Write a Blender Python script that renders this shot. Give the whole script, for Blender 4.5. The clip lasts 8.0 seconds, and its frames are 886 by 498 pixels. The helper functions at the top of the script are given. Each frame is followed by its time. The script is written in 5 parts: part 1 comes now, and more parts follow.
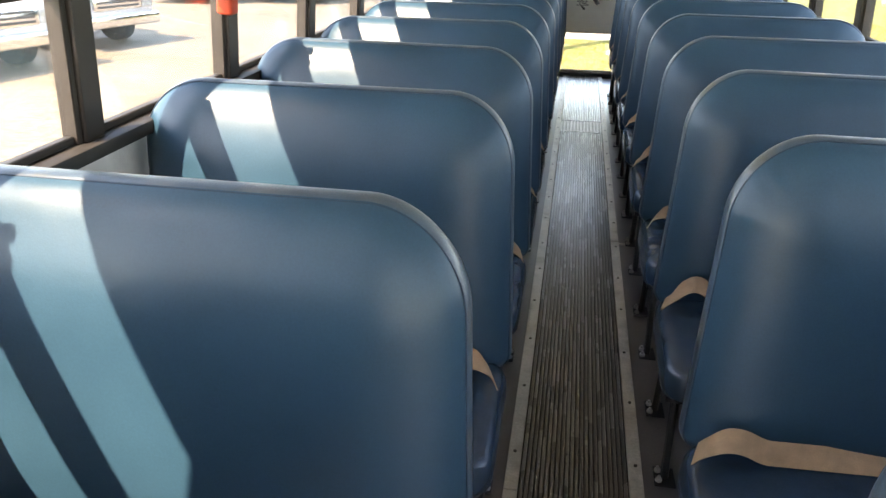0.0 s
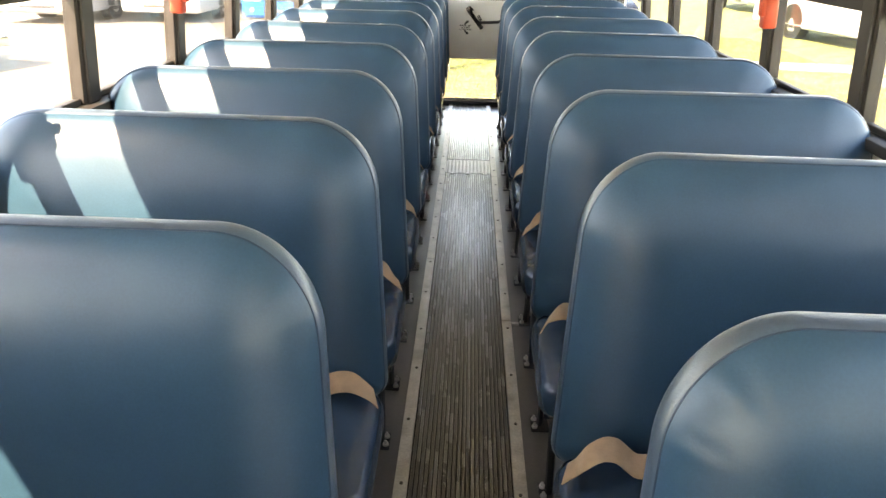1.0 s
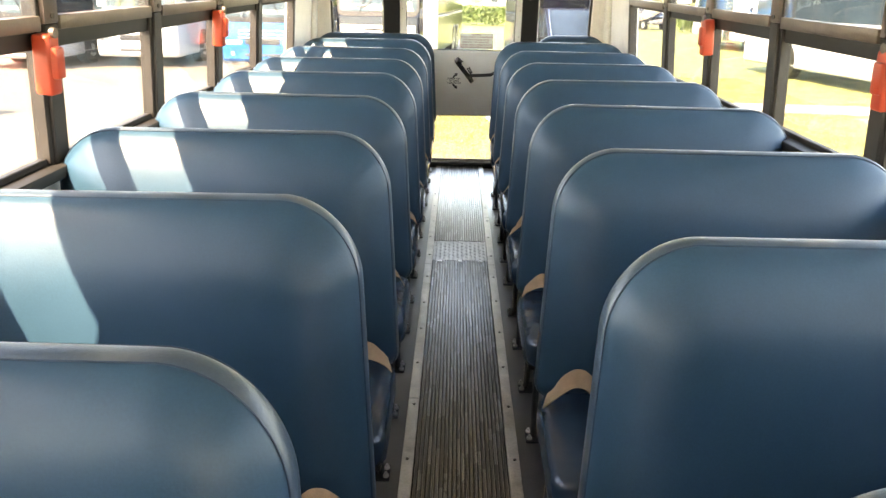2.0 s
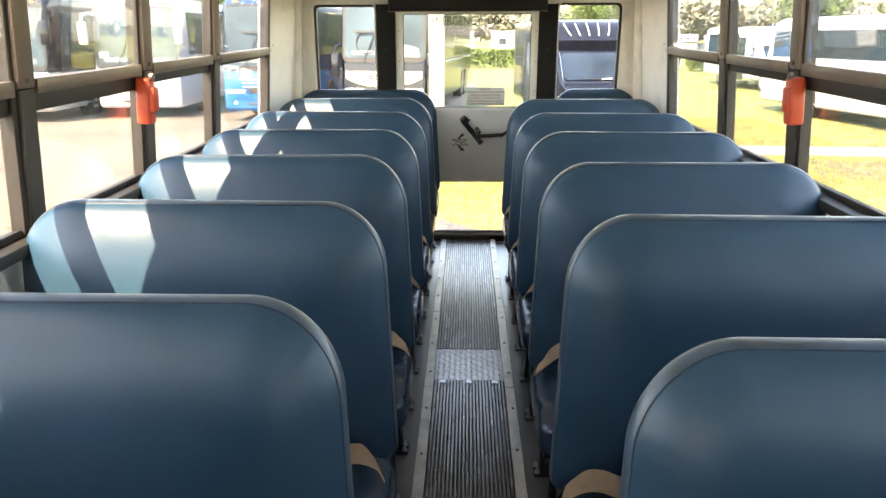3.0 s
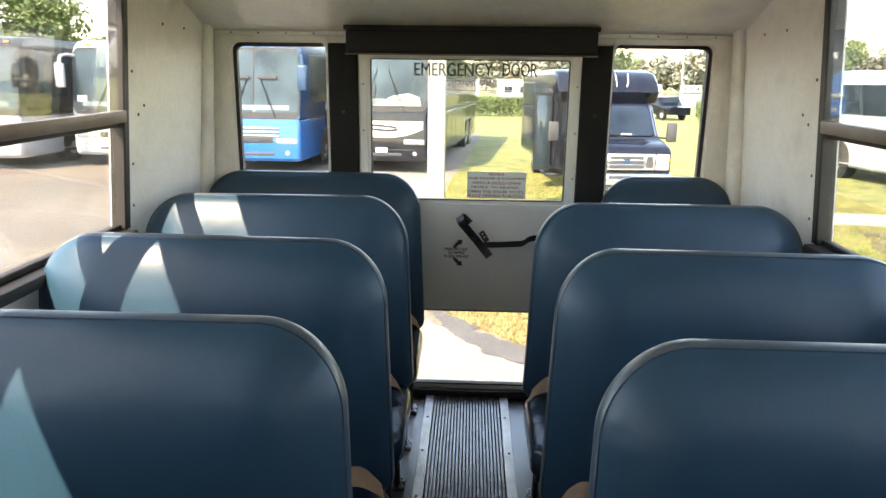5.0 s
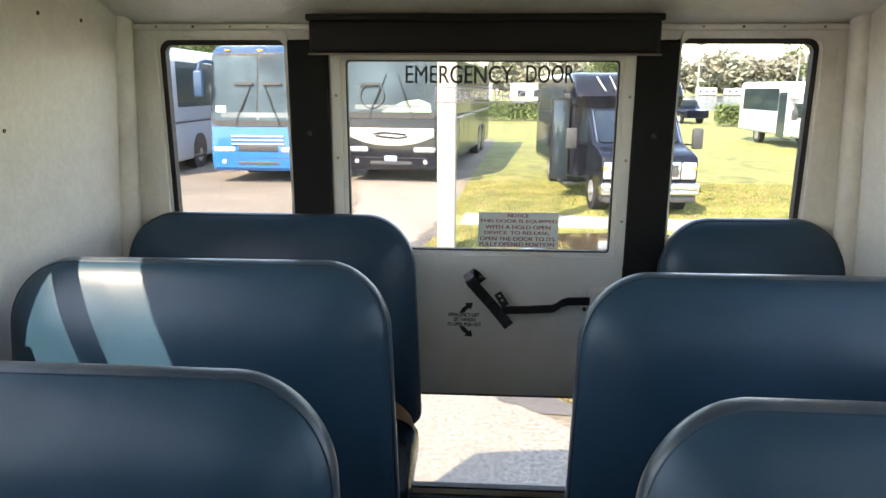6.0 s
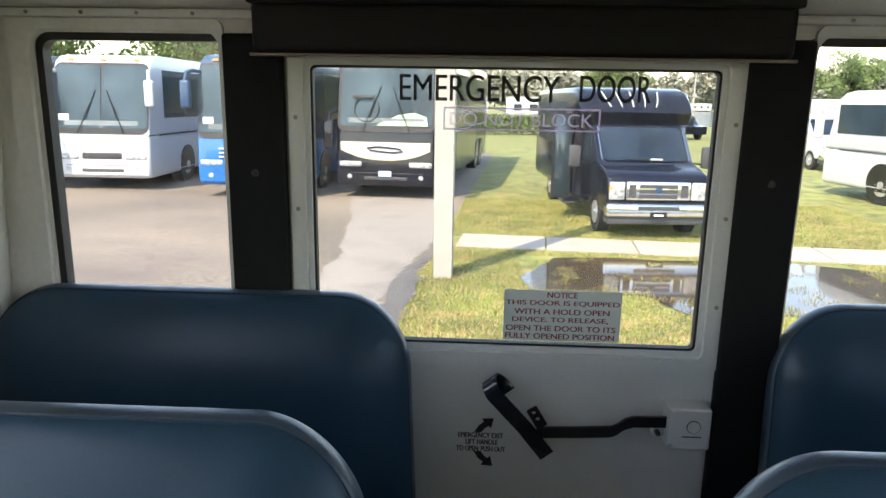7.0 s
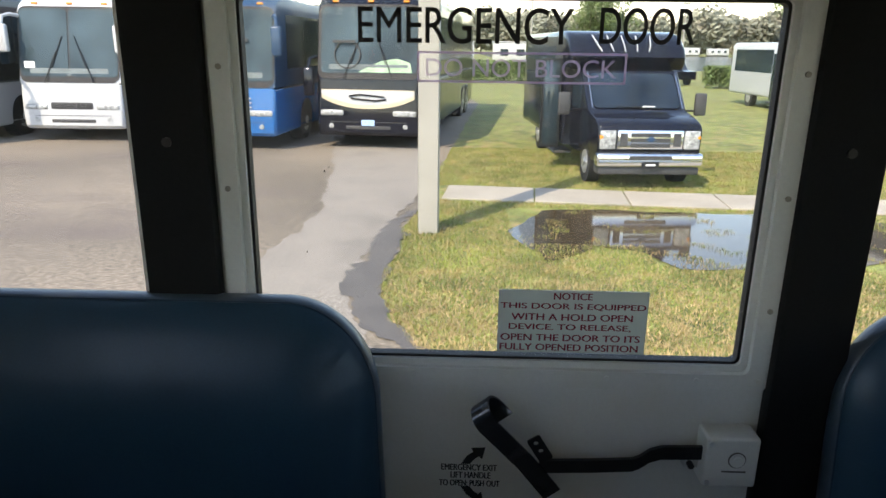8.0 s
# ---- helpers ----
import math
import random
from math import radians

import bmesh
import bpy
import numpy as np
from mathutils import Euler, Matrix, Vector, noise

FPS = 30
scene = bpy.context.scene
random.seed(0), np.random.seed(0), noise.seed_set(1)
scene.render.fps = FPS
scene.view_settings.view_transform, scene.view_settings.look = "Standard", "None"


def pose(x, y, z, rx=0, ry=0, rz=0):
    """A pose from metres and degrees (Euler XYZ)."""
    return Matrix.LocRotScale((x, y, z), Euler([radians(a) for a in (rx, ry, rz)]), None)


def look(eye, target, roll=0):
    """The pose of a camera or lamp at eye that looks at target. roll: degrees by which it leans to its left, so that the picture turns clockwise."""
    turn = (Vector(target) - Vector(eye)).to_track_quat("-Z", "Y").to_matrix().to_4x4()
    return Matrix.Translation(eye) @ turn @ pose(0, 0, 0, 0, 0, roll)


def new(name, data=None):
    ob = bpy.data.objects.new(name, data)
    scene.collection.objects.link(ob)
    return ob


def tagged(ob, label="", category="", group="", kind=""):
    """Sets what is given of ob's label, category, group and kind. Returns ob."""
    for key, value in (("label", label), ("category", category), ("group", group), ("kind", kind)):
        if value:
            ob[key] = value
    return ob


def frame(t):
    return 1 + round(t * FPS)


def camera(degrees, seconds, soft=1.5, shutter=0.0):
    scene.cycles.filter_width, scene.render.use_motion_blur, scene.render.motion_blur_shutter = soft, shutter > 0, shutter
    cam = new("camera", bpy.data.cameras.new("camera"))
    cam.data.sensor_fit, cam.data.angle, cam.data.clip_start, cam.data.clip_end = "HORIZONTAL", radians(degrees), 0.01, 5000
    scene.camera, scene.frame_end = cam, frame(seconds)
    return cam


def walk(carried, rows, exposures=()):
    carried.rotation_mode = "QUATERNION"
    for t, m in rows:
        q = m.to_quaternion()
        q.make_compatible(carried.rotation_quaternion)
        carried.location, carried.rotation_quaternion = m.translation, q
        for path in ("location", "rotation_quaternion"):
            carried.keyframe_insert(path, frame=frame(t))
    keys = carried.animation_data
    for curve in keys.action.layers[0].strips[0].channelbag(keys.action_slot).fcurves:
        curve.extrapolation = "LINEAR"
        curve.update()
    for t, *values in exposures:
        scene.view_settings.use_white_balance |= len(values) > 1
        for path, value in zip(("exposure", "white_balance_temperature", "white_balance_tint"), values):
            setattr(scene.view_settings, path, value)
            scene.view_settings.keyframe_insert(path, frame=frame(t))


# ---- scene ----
cam = camera(64.4, 8.0)
PATH = [
    (0, (-0.109, 0.475, 1.464), (-0.425, 2.257, 0.613), 0.8),
    (0.5, (-0.086, 0.803, 1.465), (-0.21, 2.61, 0.615), 1.1),
    (1, (-0.018, 1.191, 1.486), (-0.074, 3.018, 0.673), 1.3),
    (1.5, (-0.031, 1.644, 1.507), (-0.059, 3.495, 0.75), 1.2),
    (1.7, (-0.043, 1.822, 1.5), (-0.067, 3.68, 0.76), 1.1),
    (2.8, (-0.027, 2.827, 1.539), (-0.086, 4.718, 0.892), 0.1),
    (3, (-0.019, 3.0, 1.534), (-0.083, 4.902, 0.918), -0.2),
    (3.5, (0.008, 3.475, 1.556), (-0.068, 5.391, 0.986), -0.2),
    (4, (-0.013, 3.914, 1.547), (-0.071, 5.836, 0.997), 0.1),
    (4.5, (-0.006, 4.353, 1.541), (-0.066, 6.281, 1.013), 0.5),
    (4.7, (-0.003, 4.556, 1.547), (-0.071, 6.488, 1.033), 0.7),
    (5.8, (-0.011, 5.515, 1.52), (-0.111, 7.453, 1.038), 0.2),
    (6, (-0.004, 5.692, 1.543), (-0.117, 7.629, 1.057), 0.2),
    (6.5, (-0.052, 6.088, 1.545), (-0.174, 8.03, 1.083), 1.0),
    (7, (-0.085, 6.459, 1.542), (-0.182, 8.405, 1.09), 0.9),
    (7.5, (-0.071, 6.74, 1.539), (-0.155, 8.673, 1.032), 0.9),
    (8, (-0.086, 6.832, 1.53), (-0.142, 8.741, 0.937), 0.7),
]
EXPO = [(0.0, 3.66, 8900, 18), (0.5, 4.30, 10500, 19), (1.5, 4.22, 10500, 18), (3.0, 3.62, 9300, 17), (3.5, 3.35, 9500, 18), (4.5, 3.17, 8900, 15), (6.0, 2.81, 8000, 16), (6.5, 2.66, 8200, 17), (7.0, 2.36, 7500, 15), (8.0, 1.86, 7400, 14)]
walk(cam, [(t, look(eye, target, roll)) for t, eye, target, roll in PATH], EXPO)

# ---- light ----
SUN_AZ, SUN_EL = radians(213.5), radians(50)          # the sun stands behind the walker, to the left
world = bpy.data.worlds.new("world")
scene.world = world
world.use_nodes = True
wn = world.node_tree.nodes
sky = wn.new("ShaderNodeTexSky")
sky.sky_type, sky.sun_disc = "NISHITA", False
sky.sun_elevation, sky.sun_rotation = SUN_EL, SUN_AZ
sky.dust_density = 0.6
wn["Background"].inputs["Strength"].default_value = 0.15
world.node_tree.links.new(sky.outputs[0], wn["Background"].inputs["Color"])
sun_data = bpy.data.lights.new("sun", "SUN")
sun_data.energy, sun_data.angle, sun_data.color = 1.8, radians(0.5), (1.0, 0.93, 0.82)
sun = new("sun", sun_data)
to_sun = Vector((math.sin(SUN_AZ) * math.cos(SUN_EL), math.cos(SUN_AZ) * math.cos(SUN_EL), math.sin(SUN_EL)))
sun.matrix_world = look(to_sun * 60, (0, 0, 0))


# ---- materials ----
def mat(name, color, rough=0.5, metal=0.0, vary=0.15, scale=8.0, fine=0.0, fine_scale=150.0, bump=0.0, bump_scale=60.0, spec=0.5, dirt=None, dirt_scale=1.5, coat=0.0, stretch=(1, 1, 1), soft=0.0, scuff=None):
    """A surface with broad stains, fine grain and relief; its pattern is in metres."""
    m = bpy.data.materials.new(name)
    m.use_nodes = True
    nt, n = m.node_tree, m.node_tree.nodes
    b = n["Principled BSDF"]
    b.inputs["Roughness"].default_value, b.inputs["Metallic"].default_value = rough, metal
    b.inputs["Specular IOR Level"].default_value = spec
    b.inputs["Coat Weight"].default_value = coat
    tc, mp = n.new("ShaderNodeTexCoord"), n.new("ShaderNodeMapping")
    mp.inputs["Scale"].default_value = stretch
    nt.links.new(tc.outputs["Object"], mp.inputs["Vector"])
    info, far = n.new("ShaderNodeObjectInfo"), n.new("ShaderNodeMath")
    far.operation = "MULTIPLY"
    far.inputs[1].default_value = 37.0
    nt.links.new(info.outputs["Random"], far.inputs[0])
    nt.links.new(far.outputs[0], mp.inputs["Location"])
    broad = n.new("ShaderNodeTexNoise")
    broad.inputs["Scale"].default_value, broad.inputs["Detail"].default_value = scale, 6
    grain = n.new("ShaderNodeTexNoise")
    grain.inputs["Scale"].default_value, grain.inputs["Detail"].default_value = fine_scale, 3
    for t in (broad, grain):
        nt.links.new(mp.outputs[0], t.inputs["Vector"])
    dark = tuple(c * (1 - vary) for c in color)
    light = tuple(min(1, c * (1 + vary)) for c in color)
    mix = n.new("ShaderNodeMix")
    mix.data_type = "RGBA"
    mix.inputs[6].default_value, mix.inputs[7].default_value = (*dark, 1), (*light, 1)
    ramp = n.new("ShaderNodeMapRange")
    ramp.inputs[1].default_value, ramp.inputs[2].default_value = 0.3, 0.7
    nt.links.new(broad.outputs[0], ramp.inputs[0])
    nt.links.new(ramp.outputs[0], mix.inputs[0])
    out = mix.outputs[2]
    if fine > 0:
        g = n.new("ShaderNodeMix")
        g.data_type, g.blend_type = "RGBA", "MULTIPLY"
        g.inputs[0].default_value = 1.0
        gr = n.new("ShaderNodeMapRange")
        gr.inputs[1].default_value, gr.inputs[2].default_value = 0.25, 0.75
        gr.inputs[3].default_value, gr.inputs[4].default_value = 1 - fine, 1 + fine
        nt.links.new(grain.outputs[0], gr.inputs[0])
        nt.links.new(out, g.inputs[6])
        nt.links.new(gr.outputs[0], g.inputs[7])
        out = g.outputs[2]
    if dirt:
        d = n.new("ShaderNodeTexNoise")
        d.inputs["Scale"].default_value, d.inputs["Detail"].default_value = dirt_scale, 8
        nt.links.new(mp.outputs[0], d.inputs["Vector"])
        dr = n.new("ShaderNodeMapRange")
        dr.inputs[1].default_value, dr.inputs[2].default_value = 0.52, 0.72
        nt.links.new(d.outputs[0], dr.inputs[0])
        dm = n.new("ShaderNodeMix")
        dm.data_type = "RGBA"
        dm.inputs[7].default_value = (*dirt, 1)
        nt.links.new(dr.outputs[0], dm.inputs[0])
        nt.links.new(out, dm.inputs[6])
        out = dm.outputs[2]
    if scuff:                                   # few small rubbed spots
        d = n.new("ShaderNodeTexNoise")
        d.inputs["Scale"].default_value, d.inputs["Detail"].default_value, d.inputs["Roughness"].default_value = 6.0, 8, 0.72
        nt.links.new(mp.outputs[0], d.inputs["Vector"])
        dr = n.new("ShaderNodeMapRange")
        dr.inputs[1].default_value, dr.inputs[2].default_value, dr.inputs[4].default_value = 0.74, 0.80, 0.7
        nt.links.new(d.outputs[0], dr.inputs[0])
        dm = n.new("ShaderNodeMix")
        dm.data_type = "RGBA"
        dm.inputs[7].default_value = (*scuff, 1)
        nt.links.new(dr.outputs[0], dm.inputs[0])
        nt.links.new(out, dm.inputs[6])
        out = dm.outputs[2]
    nt.links.new(out, b.inputs["Base Color"])
    rr = n.new("ShaderNodeMapRange")
    rr.inputs[3].default_value, rr.inputs[4].default_value = max(0.02, rough * 0.85), min(1, rough * 1.15)
    nt.links.new(broad.outputs[0], rr.inputs[0])
    nt.links.new(rr.outputs[0], b.inputs["Roughness"])
    if bump > 0:
        bt = n.new("ShaderNodeTexNoise")
        bt.inputs["Scale"].default_value, bt.inputs["Detail"].default_value = bump_scale, 4
        nt.links.new(mp.outputs[0], bt.inputs["Vector"])
        bp = n.new("ShaderNodeBump")
        bp.inputs["Strength"].default_value, bp.inputs["Distance"].default_value = bump, 0.01
        nt.links.new(bt.outputs[0], bp.inputs["Height"])
        nt.links.new(bp.outputs[0], b.inputs["Normal"])
        if soft > 0:                            # uneven padding under the skin
            st, sb = n.new("ShaderNodeTexNoise"), n.new("ShaderNodeBump")
            st.inputs["Scale"].default_value, st.inputs["Detail"].default_value = 7, 2
            nt.links.new(mp.outputs[0], st.inputs["Vector"])
            sb.inputs["Strength"].default_value, sb.inputs["Distance"].default_value = soft, 0.02
            nt.links.new(st.outputs[0], sb.inputs["Height"])
            nt.links.new(sb.outputs[0], bp.inputs["Normal"])
    return m


def glass_mat(name, tint=(1, 1, 1), gloss=1.0, dust=0.03, dust_color=(0.75, 0.72, 0.66)):
    """A flat pane: it lets light straight through, mirrors by Fresnel, and carries a thin film of dust."""
    m = bpy.data.materials.new(name)
    m.use_nodes = True
    nt, n = m.node_tree, m.node_tree.nodes
    n.remove(n["Principled BSDF"])
    tr, gl, df = n.new("ShaderNodeBsdfTransparent"), n.new("ShaderNodeBsdfGlossy"), n.new("ShaderNodeBsdfDiffuse")
    tr.inputs["Color"].default_value = (*tint, 1)
    gl.inputs["Roughness"].default_value = 0.02
    df.inputs["Color"].default_value = (*dust_color, 1)
    fr = n.new("ShaderNodeFresnel")
    fr.inputs["IOR"].default_value = 1.45
    k = n.new("ShaderNodeMath")
    k.operation = "MULTIPLY"
    k.inputs[1].default_value = gloss
    nt.links.new(fr.outputs[0], k.inputs[0])
    a = n.new("ShaderNodeMixShader")
    nt.links.new(k.outputs[0], a.inputs[0])
    nt.links.new(tr.outputs[0], a.inputs[1])
    nt.links.new(gl.outputs[0], a.inputs[2])
    tc, ns, mr = n.new("ShaderNodeTexCoord"), n.new("ShaderNodeTexNoise"), n.new("ShaderNodeMapRange")
    ns.inputs["Scale"].default_value, ns.inputs["Detail"].default_value = 5, 8
    nt.links.new(tc.outputs["Object"], ns.inputs["Vector"])
    mr.inputs[1].default_value, mr.inputs[2].default_value = 0.35, 0.75
    mr.inputs[3].default_value, mr.inputs[4].default_value = dust * 0.3, dust * 2
    nt.links.new(ns.outputs[0], mr.inputs[0])
    b = n.new("ShaderNodeMixShader")
    nt.links.new(mr.outputs[0], b.inputs[0])
    nt.links.new(a.outputs[0], b.inputs[1])
    nt.links.new(df.outputs[0], b.inputs[2])
    nt.links.new(b.outputs[0], n["Material Output"].inputs["Surface"])
    return m


VINYL = mat("blue_vinyl", (0.0175, 0.056, 0.093), 0.38, vary=0.14, scale=4, fine=0.08, fine_scale=220, bump=0.03, bump_scale=260, spec=0.44, dirt=(0.022, 0.062, 0.104), dirt_scale=3, soft=0.16, scuff=(0.3, 0.34, 0.37))
GLOSSY = mat("shiny_sat_on_vinyl", (0.019, 0.042, 0.070), 0.22, vary=0.2, scale=6, fine=0.08, fine_scale=220, bump=0.06, bump_scale=160, spec=0.7, dirt=(0.030, 0.052, 0.075), dirt_scale=5, soft=0.5, scuff=(0.4, 0.42, 0.44))
# paler base puts top light into the edge band; its dirt colour is wear
BAND = mat("rubbed_toplit_vinyl_band", (0.040, 0.066, 0.094), 0.33, vary=0.3, scale=9, fine=0.1, fine_scale=220, bump=0.1, bump_scale=300, spec=0.8, dirt=(0.115, 0.118, 0.115), dirt_scale=7, soft=0.3)
WELT = mat("seam_cord", (0.02, 0.04, 0.07), 0.6, vary=0.2, scale=30)
WEB = mat("tan_webbing", (0.43, 0.275, 0.165), 0.75, vary=0.15, scale=25, fine=0.2, fine_scale=700, bump=0.4, bump_scale=600)
BLACKM = mat("black_painted_steel", (0.012, 0.012, 0.013), 0.35, vary=0.3, scale=20, fine=0.2)
LEVER = mat("glossy_black_lever", (0.016, 0.018, 0.022), 0.2, vary=0.3, scale=25, spec=0.9, dirt=(0.05, 0.05, 0.05), dirt_scale=20)
RUBBER = mat("black_ribbed_rubber", (0.047, 0.037, 0.033), 0.27, vary=0.06, scale=2.5, spec=1.0)
# darker than the ribs: the shade between them is put into this colour
GROOVE = mat("shaded_rib_groove", (0.030, 0.023, 0.020), 0.9, vary=0.12, scale=3, spec=0.1)
FLOORM = mat("worn_floor_rubber", (0.062, 0.053, 0.053), 0.36, spec=0.9, vary=0.3, scale=4, fine=0.25, bump=0.08, bump_scale=120, dirt=(0.09, 0.078, 0.076))
ALU = mat("scuffed_aluminium", (0.55, 0.52, 0.49), 0.42, metal=0.75, vary=0.15, scale=18, fine=0.15, bump=0.2, bump_scale=90, dirt=(0.32, 0.29, 0.26), dirt_scale=9)
PLATE = mat("tread_plate_steel", (0.40, 0.385, 0.375), 0.30, metal=0.85, vary=0.15, scale=15, fine=0.1)
for m, weight, rough in ((RUBBER, 1.0, 0.30), (FLOORM, 0.8, 0.32)):      # polished by feet and mopping
    m.node_tree.nodes["Principled BSDF"].inputs["Coat Weight"].default_value = weight
    m.node_tree.nodes["Principled BSDF"].inputs["Coat Roughness"].default_value = rough
    m.node_tree.nodes["Principled BSDF"].inputs["Coat IOR"].default_value = 1.75
SCREW = mat("dark_screw", (0.1, 0.09, 0.08), 0.4, metal=0.8)
STEEL = mat("zinc_bolt", (0.7, 0.7, 0.7), 0.3, metal=1.0)
WALLM = mat("cream_painted_steel", (0.81, 0.78, 0.73), 0.34, vary=0.07, scale=5, fine=0.05, fine_scale=60, bump=0.12, bump_scale=40, dirt=(0.66, 0.62, 0.58), dirt_scale=5)
DOORM = mat("grey_white_painted_door", (0.70, 0.70, 0.66), 0.35, vary=0.05, scale=4, fine=0.03, bump=0.08, bump_scale=50, dirt=(0.68, 0.66, 0.60), dirt_scale=5)
FRAME = mat("bronze_window_frame", (0.165, 0.13, 0.112), 0.42, metal=0.35, vary=0.12, scale=9, fine=0.1, dirt=(0.21, 0.168, 0.143), dirt_scale=7)
FRAMEDK = mat("dark_window_post", (0.024, 0.020, 0.018), 0.5, vary=0.2, scale=12, fine=0.1)
GASKET = mat("black_window_rubber", (0.02, 0.018, 0.017), 0.6, vary=0.25, scale=20)
RIVET = mat("dull_rivet", (0.36, 0.33, 0.28), 0.5, vary=0.3, scale=60)
RUST = mat("rusty_screw", (0.14, 0.085, 0.05), 0.7, vary=0.3, scale=40)
RED = mat("orange_red_plastic", (0.50, 0.058, 0.028), 0.38, vary=0.08, scale=20)
PAD = mat("black_vinyl_pad", (0.009, 0.008, 0.008), 0.6, vary=0.2, scale=6, bump=0.15, bump_scale=300, spec=0.25)
PILLAR = mat("black_pillar_paint", (0.009, 0.009, 0.009), 0.65, vary=0.2, scale=8, fine=0.15, spec=0.2)
LETTER = mat("black_lettering", (0.012, 0.012, 0.012), 0.5, vary=0.1)
NOTE = mat("grey_sign_plate", (0.66, 0.68, 0.64), 0.5, vary=0.06, scale=30)
nt = NOTE.node_tree
tl, mx = nt.nodes.new("ShaderNodeBsdfTranslucent"), nt.nodes.new("ShaderNodeMixShader")
tl.inputs["Color"].default_value = (0.55, 0.57, 0.54, 1)
mx.inputs[0].default_value = 0.55
nt.links.new(nt.nodes["Principled BSDF"].outputs[0], mx.inputs[1])
nt.links.new(tl.outputs[0], mx.inputs[2])
nt.links.new(mx.outputs[0], nt.nodes["Material Output"].inputs["Surface"])
NOTERED = mat("dark_red_print", (0.22, 0.006, 0.03), 0.6, vary=0.1)
GHOST = mat("faded_pink_print", (0.62, 0.45, 0.58), 0.8, vary=0.3, scale=20)
nt = GHOST.node_tree
tl, tp = nt.nodes.new("ShaderNodeBsdfTranslucent"), nt.nodes.new("ShaderNodeBsdfTransparent")
tl.inputs["Color"].default_value = (0.62, 0.45, 0.60, 1)
m1, m2 = nt.nodes.new("ShaderNodeMixShader"), nt.nodes.new("ShaderNodeMixShader")
m1.inputs[0].default_value, m2.inputs[0].default_value = 0.7, 0.35
nt.links.new(nt.nodes["Principled BSDF"].outputs[0], m1.inputs[1])
nt.links.new(tl.outputs[0], m1.inputs[2])
nt.links.new(m1.outputs[0], m2.inputs[1])
nt.links.new(tp.outputs[0], m2.inputs[2])
nt.links.new(m2.outputs[0], nt.nodes["Material Output"].inputs["Surface"])
GLASS = glass_mat("window_glass", (0.97, 0.98, 0.98), 0.35, 0.014)
DOORGLASS = glass_mat("dusty_door_glass", (0.95, 0.96, 0.95), 0.6, 0.035)


# ---- helpers of this scene ----
def finish(name, bm, material, smooth=True, angle=40):
    bmesh.ops.recalc_face_normals(bm, faces=bm.faces)
    me = bpy.data.meshes.new(name)
    bm.to_mesh(me)
    bm.free()
    me.materials.append(material)
    if smooth:
        me.shade_smooth()
        me.set_sharp_from_angle(angle=radians(angle))
    return me


def part(name, bm, material, parent, label="", smooth=True, at=None):
    ob = new(name, finish(name, bm, material, smooth))
    ob.parent = parent
    if at is not None:
        ob.matrix_basis = at
    if label:
        ob["label"] = label
    return ob


def share(name, me, parent, at=None, label=""):
    ob = new(name, me)
    ob.parent = parent
    if at is not None:
        ob.matrix_basis = at
    if label:
        ob["label"] = label
    return ob


def thing(name, label, category, at=None, group="", kind=""):
    ob = new(name)
    if at is not None:
        ob.matrix_basis = at
    return tagged(ob, label, category, group, kind)


def solid(name, bm, material, label="", category="", kind="structure", smooth=True):
    return tagged(new(name, finish(name, bm, material, smooth)), label, category, "", kind)


def box(bm, x0, x1, y0, y1, z0, z1, bevel=0.0, seg=2):
    r = bmesh.ops.create_cube(bm, size=1.0)
    vs = r["verts"]
    for v in vs:
        v.co = Vector(((x0 + x1) / 2 + v.co.x * (x1 - x0), (y0 + y1) / 2 + v.co.y * (y1 - y0), (z0 + z1) / 2 + v.co.z * (z1 - z0)))
    if bevel > 0:
        es = list({e for v in vs for e in v.link_edges})
        r = bmesh.ops.bevel(bm, geom=es, offset=bevel, segments=seg, affect="EDGES", profile=0.5)
    return bm


def boxed(*a, **k):
    return box(bmesh.new(), *a, **k)


def cyl(bm, p, q, r, n=12, r2=None):
    p, q = Vector(p), Vector(q)
    d = q - p
    m = Matrix.Translation((p + q) / 2) @ d.to_track_quat("Z", "Y").to_matrix().to_4x4()
    bmesh.ops.create_cone(bm, cap_ends=True, segments=n, radius1=r, radius2=r if r2 is None else r2, depth=d.length, matrix=m)
    return bm


def tube(bm, pts, r, n=8):
    """A round bar through points."""
    pts = [Vector(p) for p in pts]
    rings = []
    for i, p in enumerate(pts):
        d = (pts[min(i + 1, len(pts) - 1)] - pts[max(i - 1, 0)]).normalized()
        u = d.orthogonal().normalized() if not rings else (last - d * last.dot(d)).normalized()
        last = u
        w = d.cross(u)
        rings.append([bm.verts.new(p + r * (u * math.cos(a) + w * math.sin(a))) for a in [2 * math.pi * k / n for k in range(n)]])
    for a, b in zip(rings, rings[1:]):
        for k in range(n):
            bm.faces.new((a[k], a[(k + 1) % n], b[(k + 1) % n], b[k]))
    bm.faces.new(rings[0][::-1])
    bm.faces.new(rings[-1])
    return bm


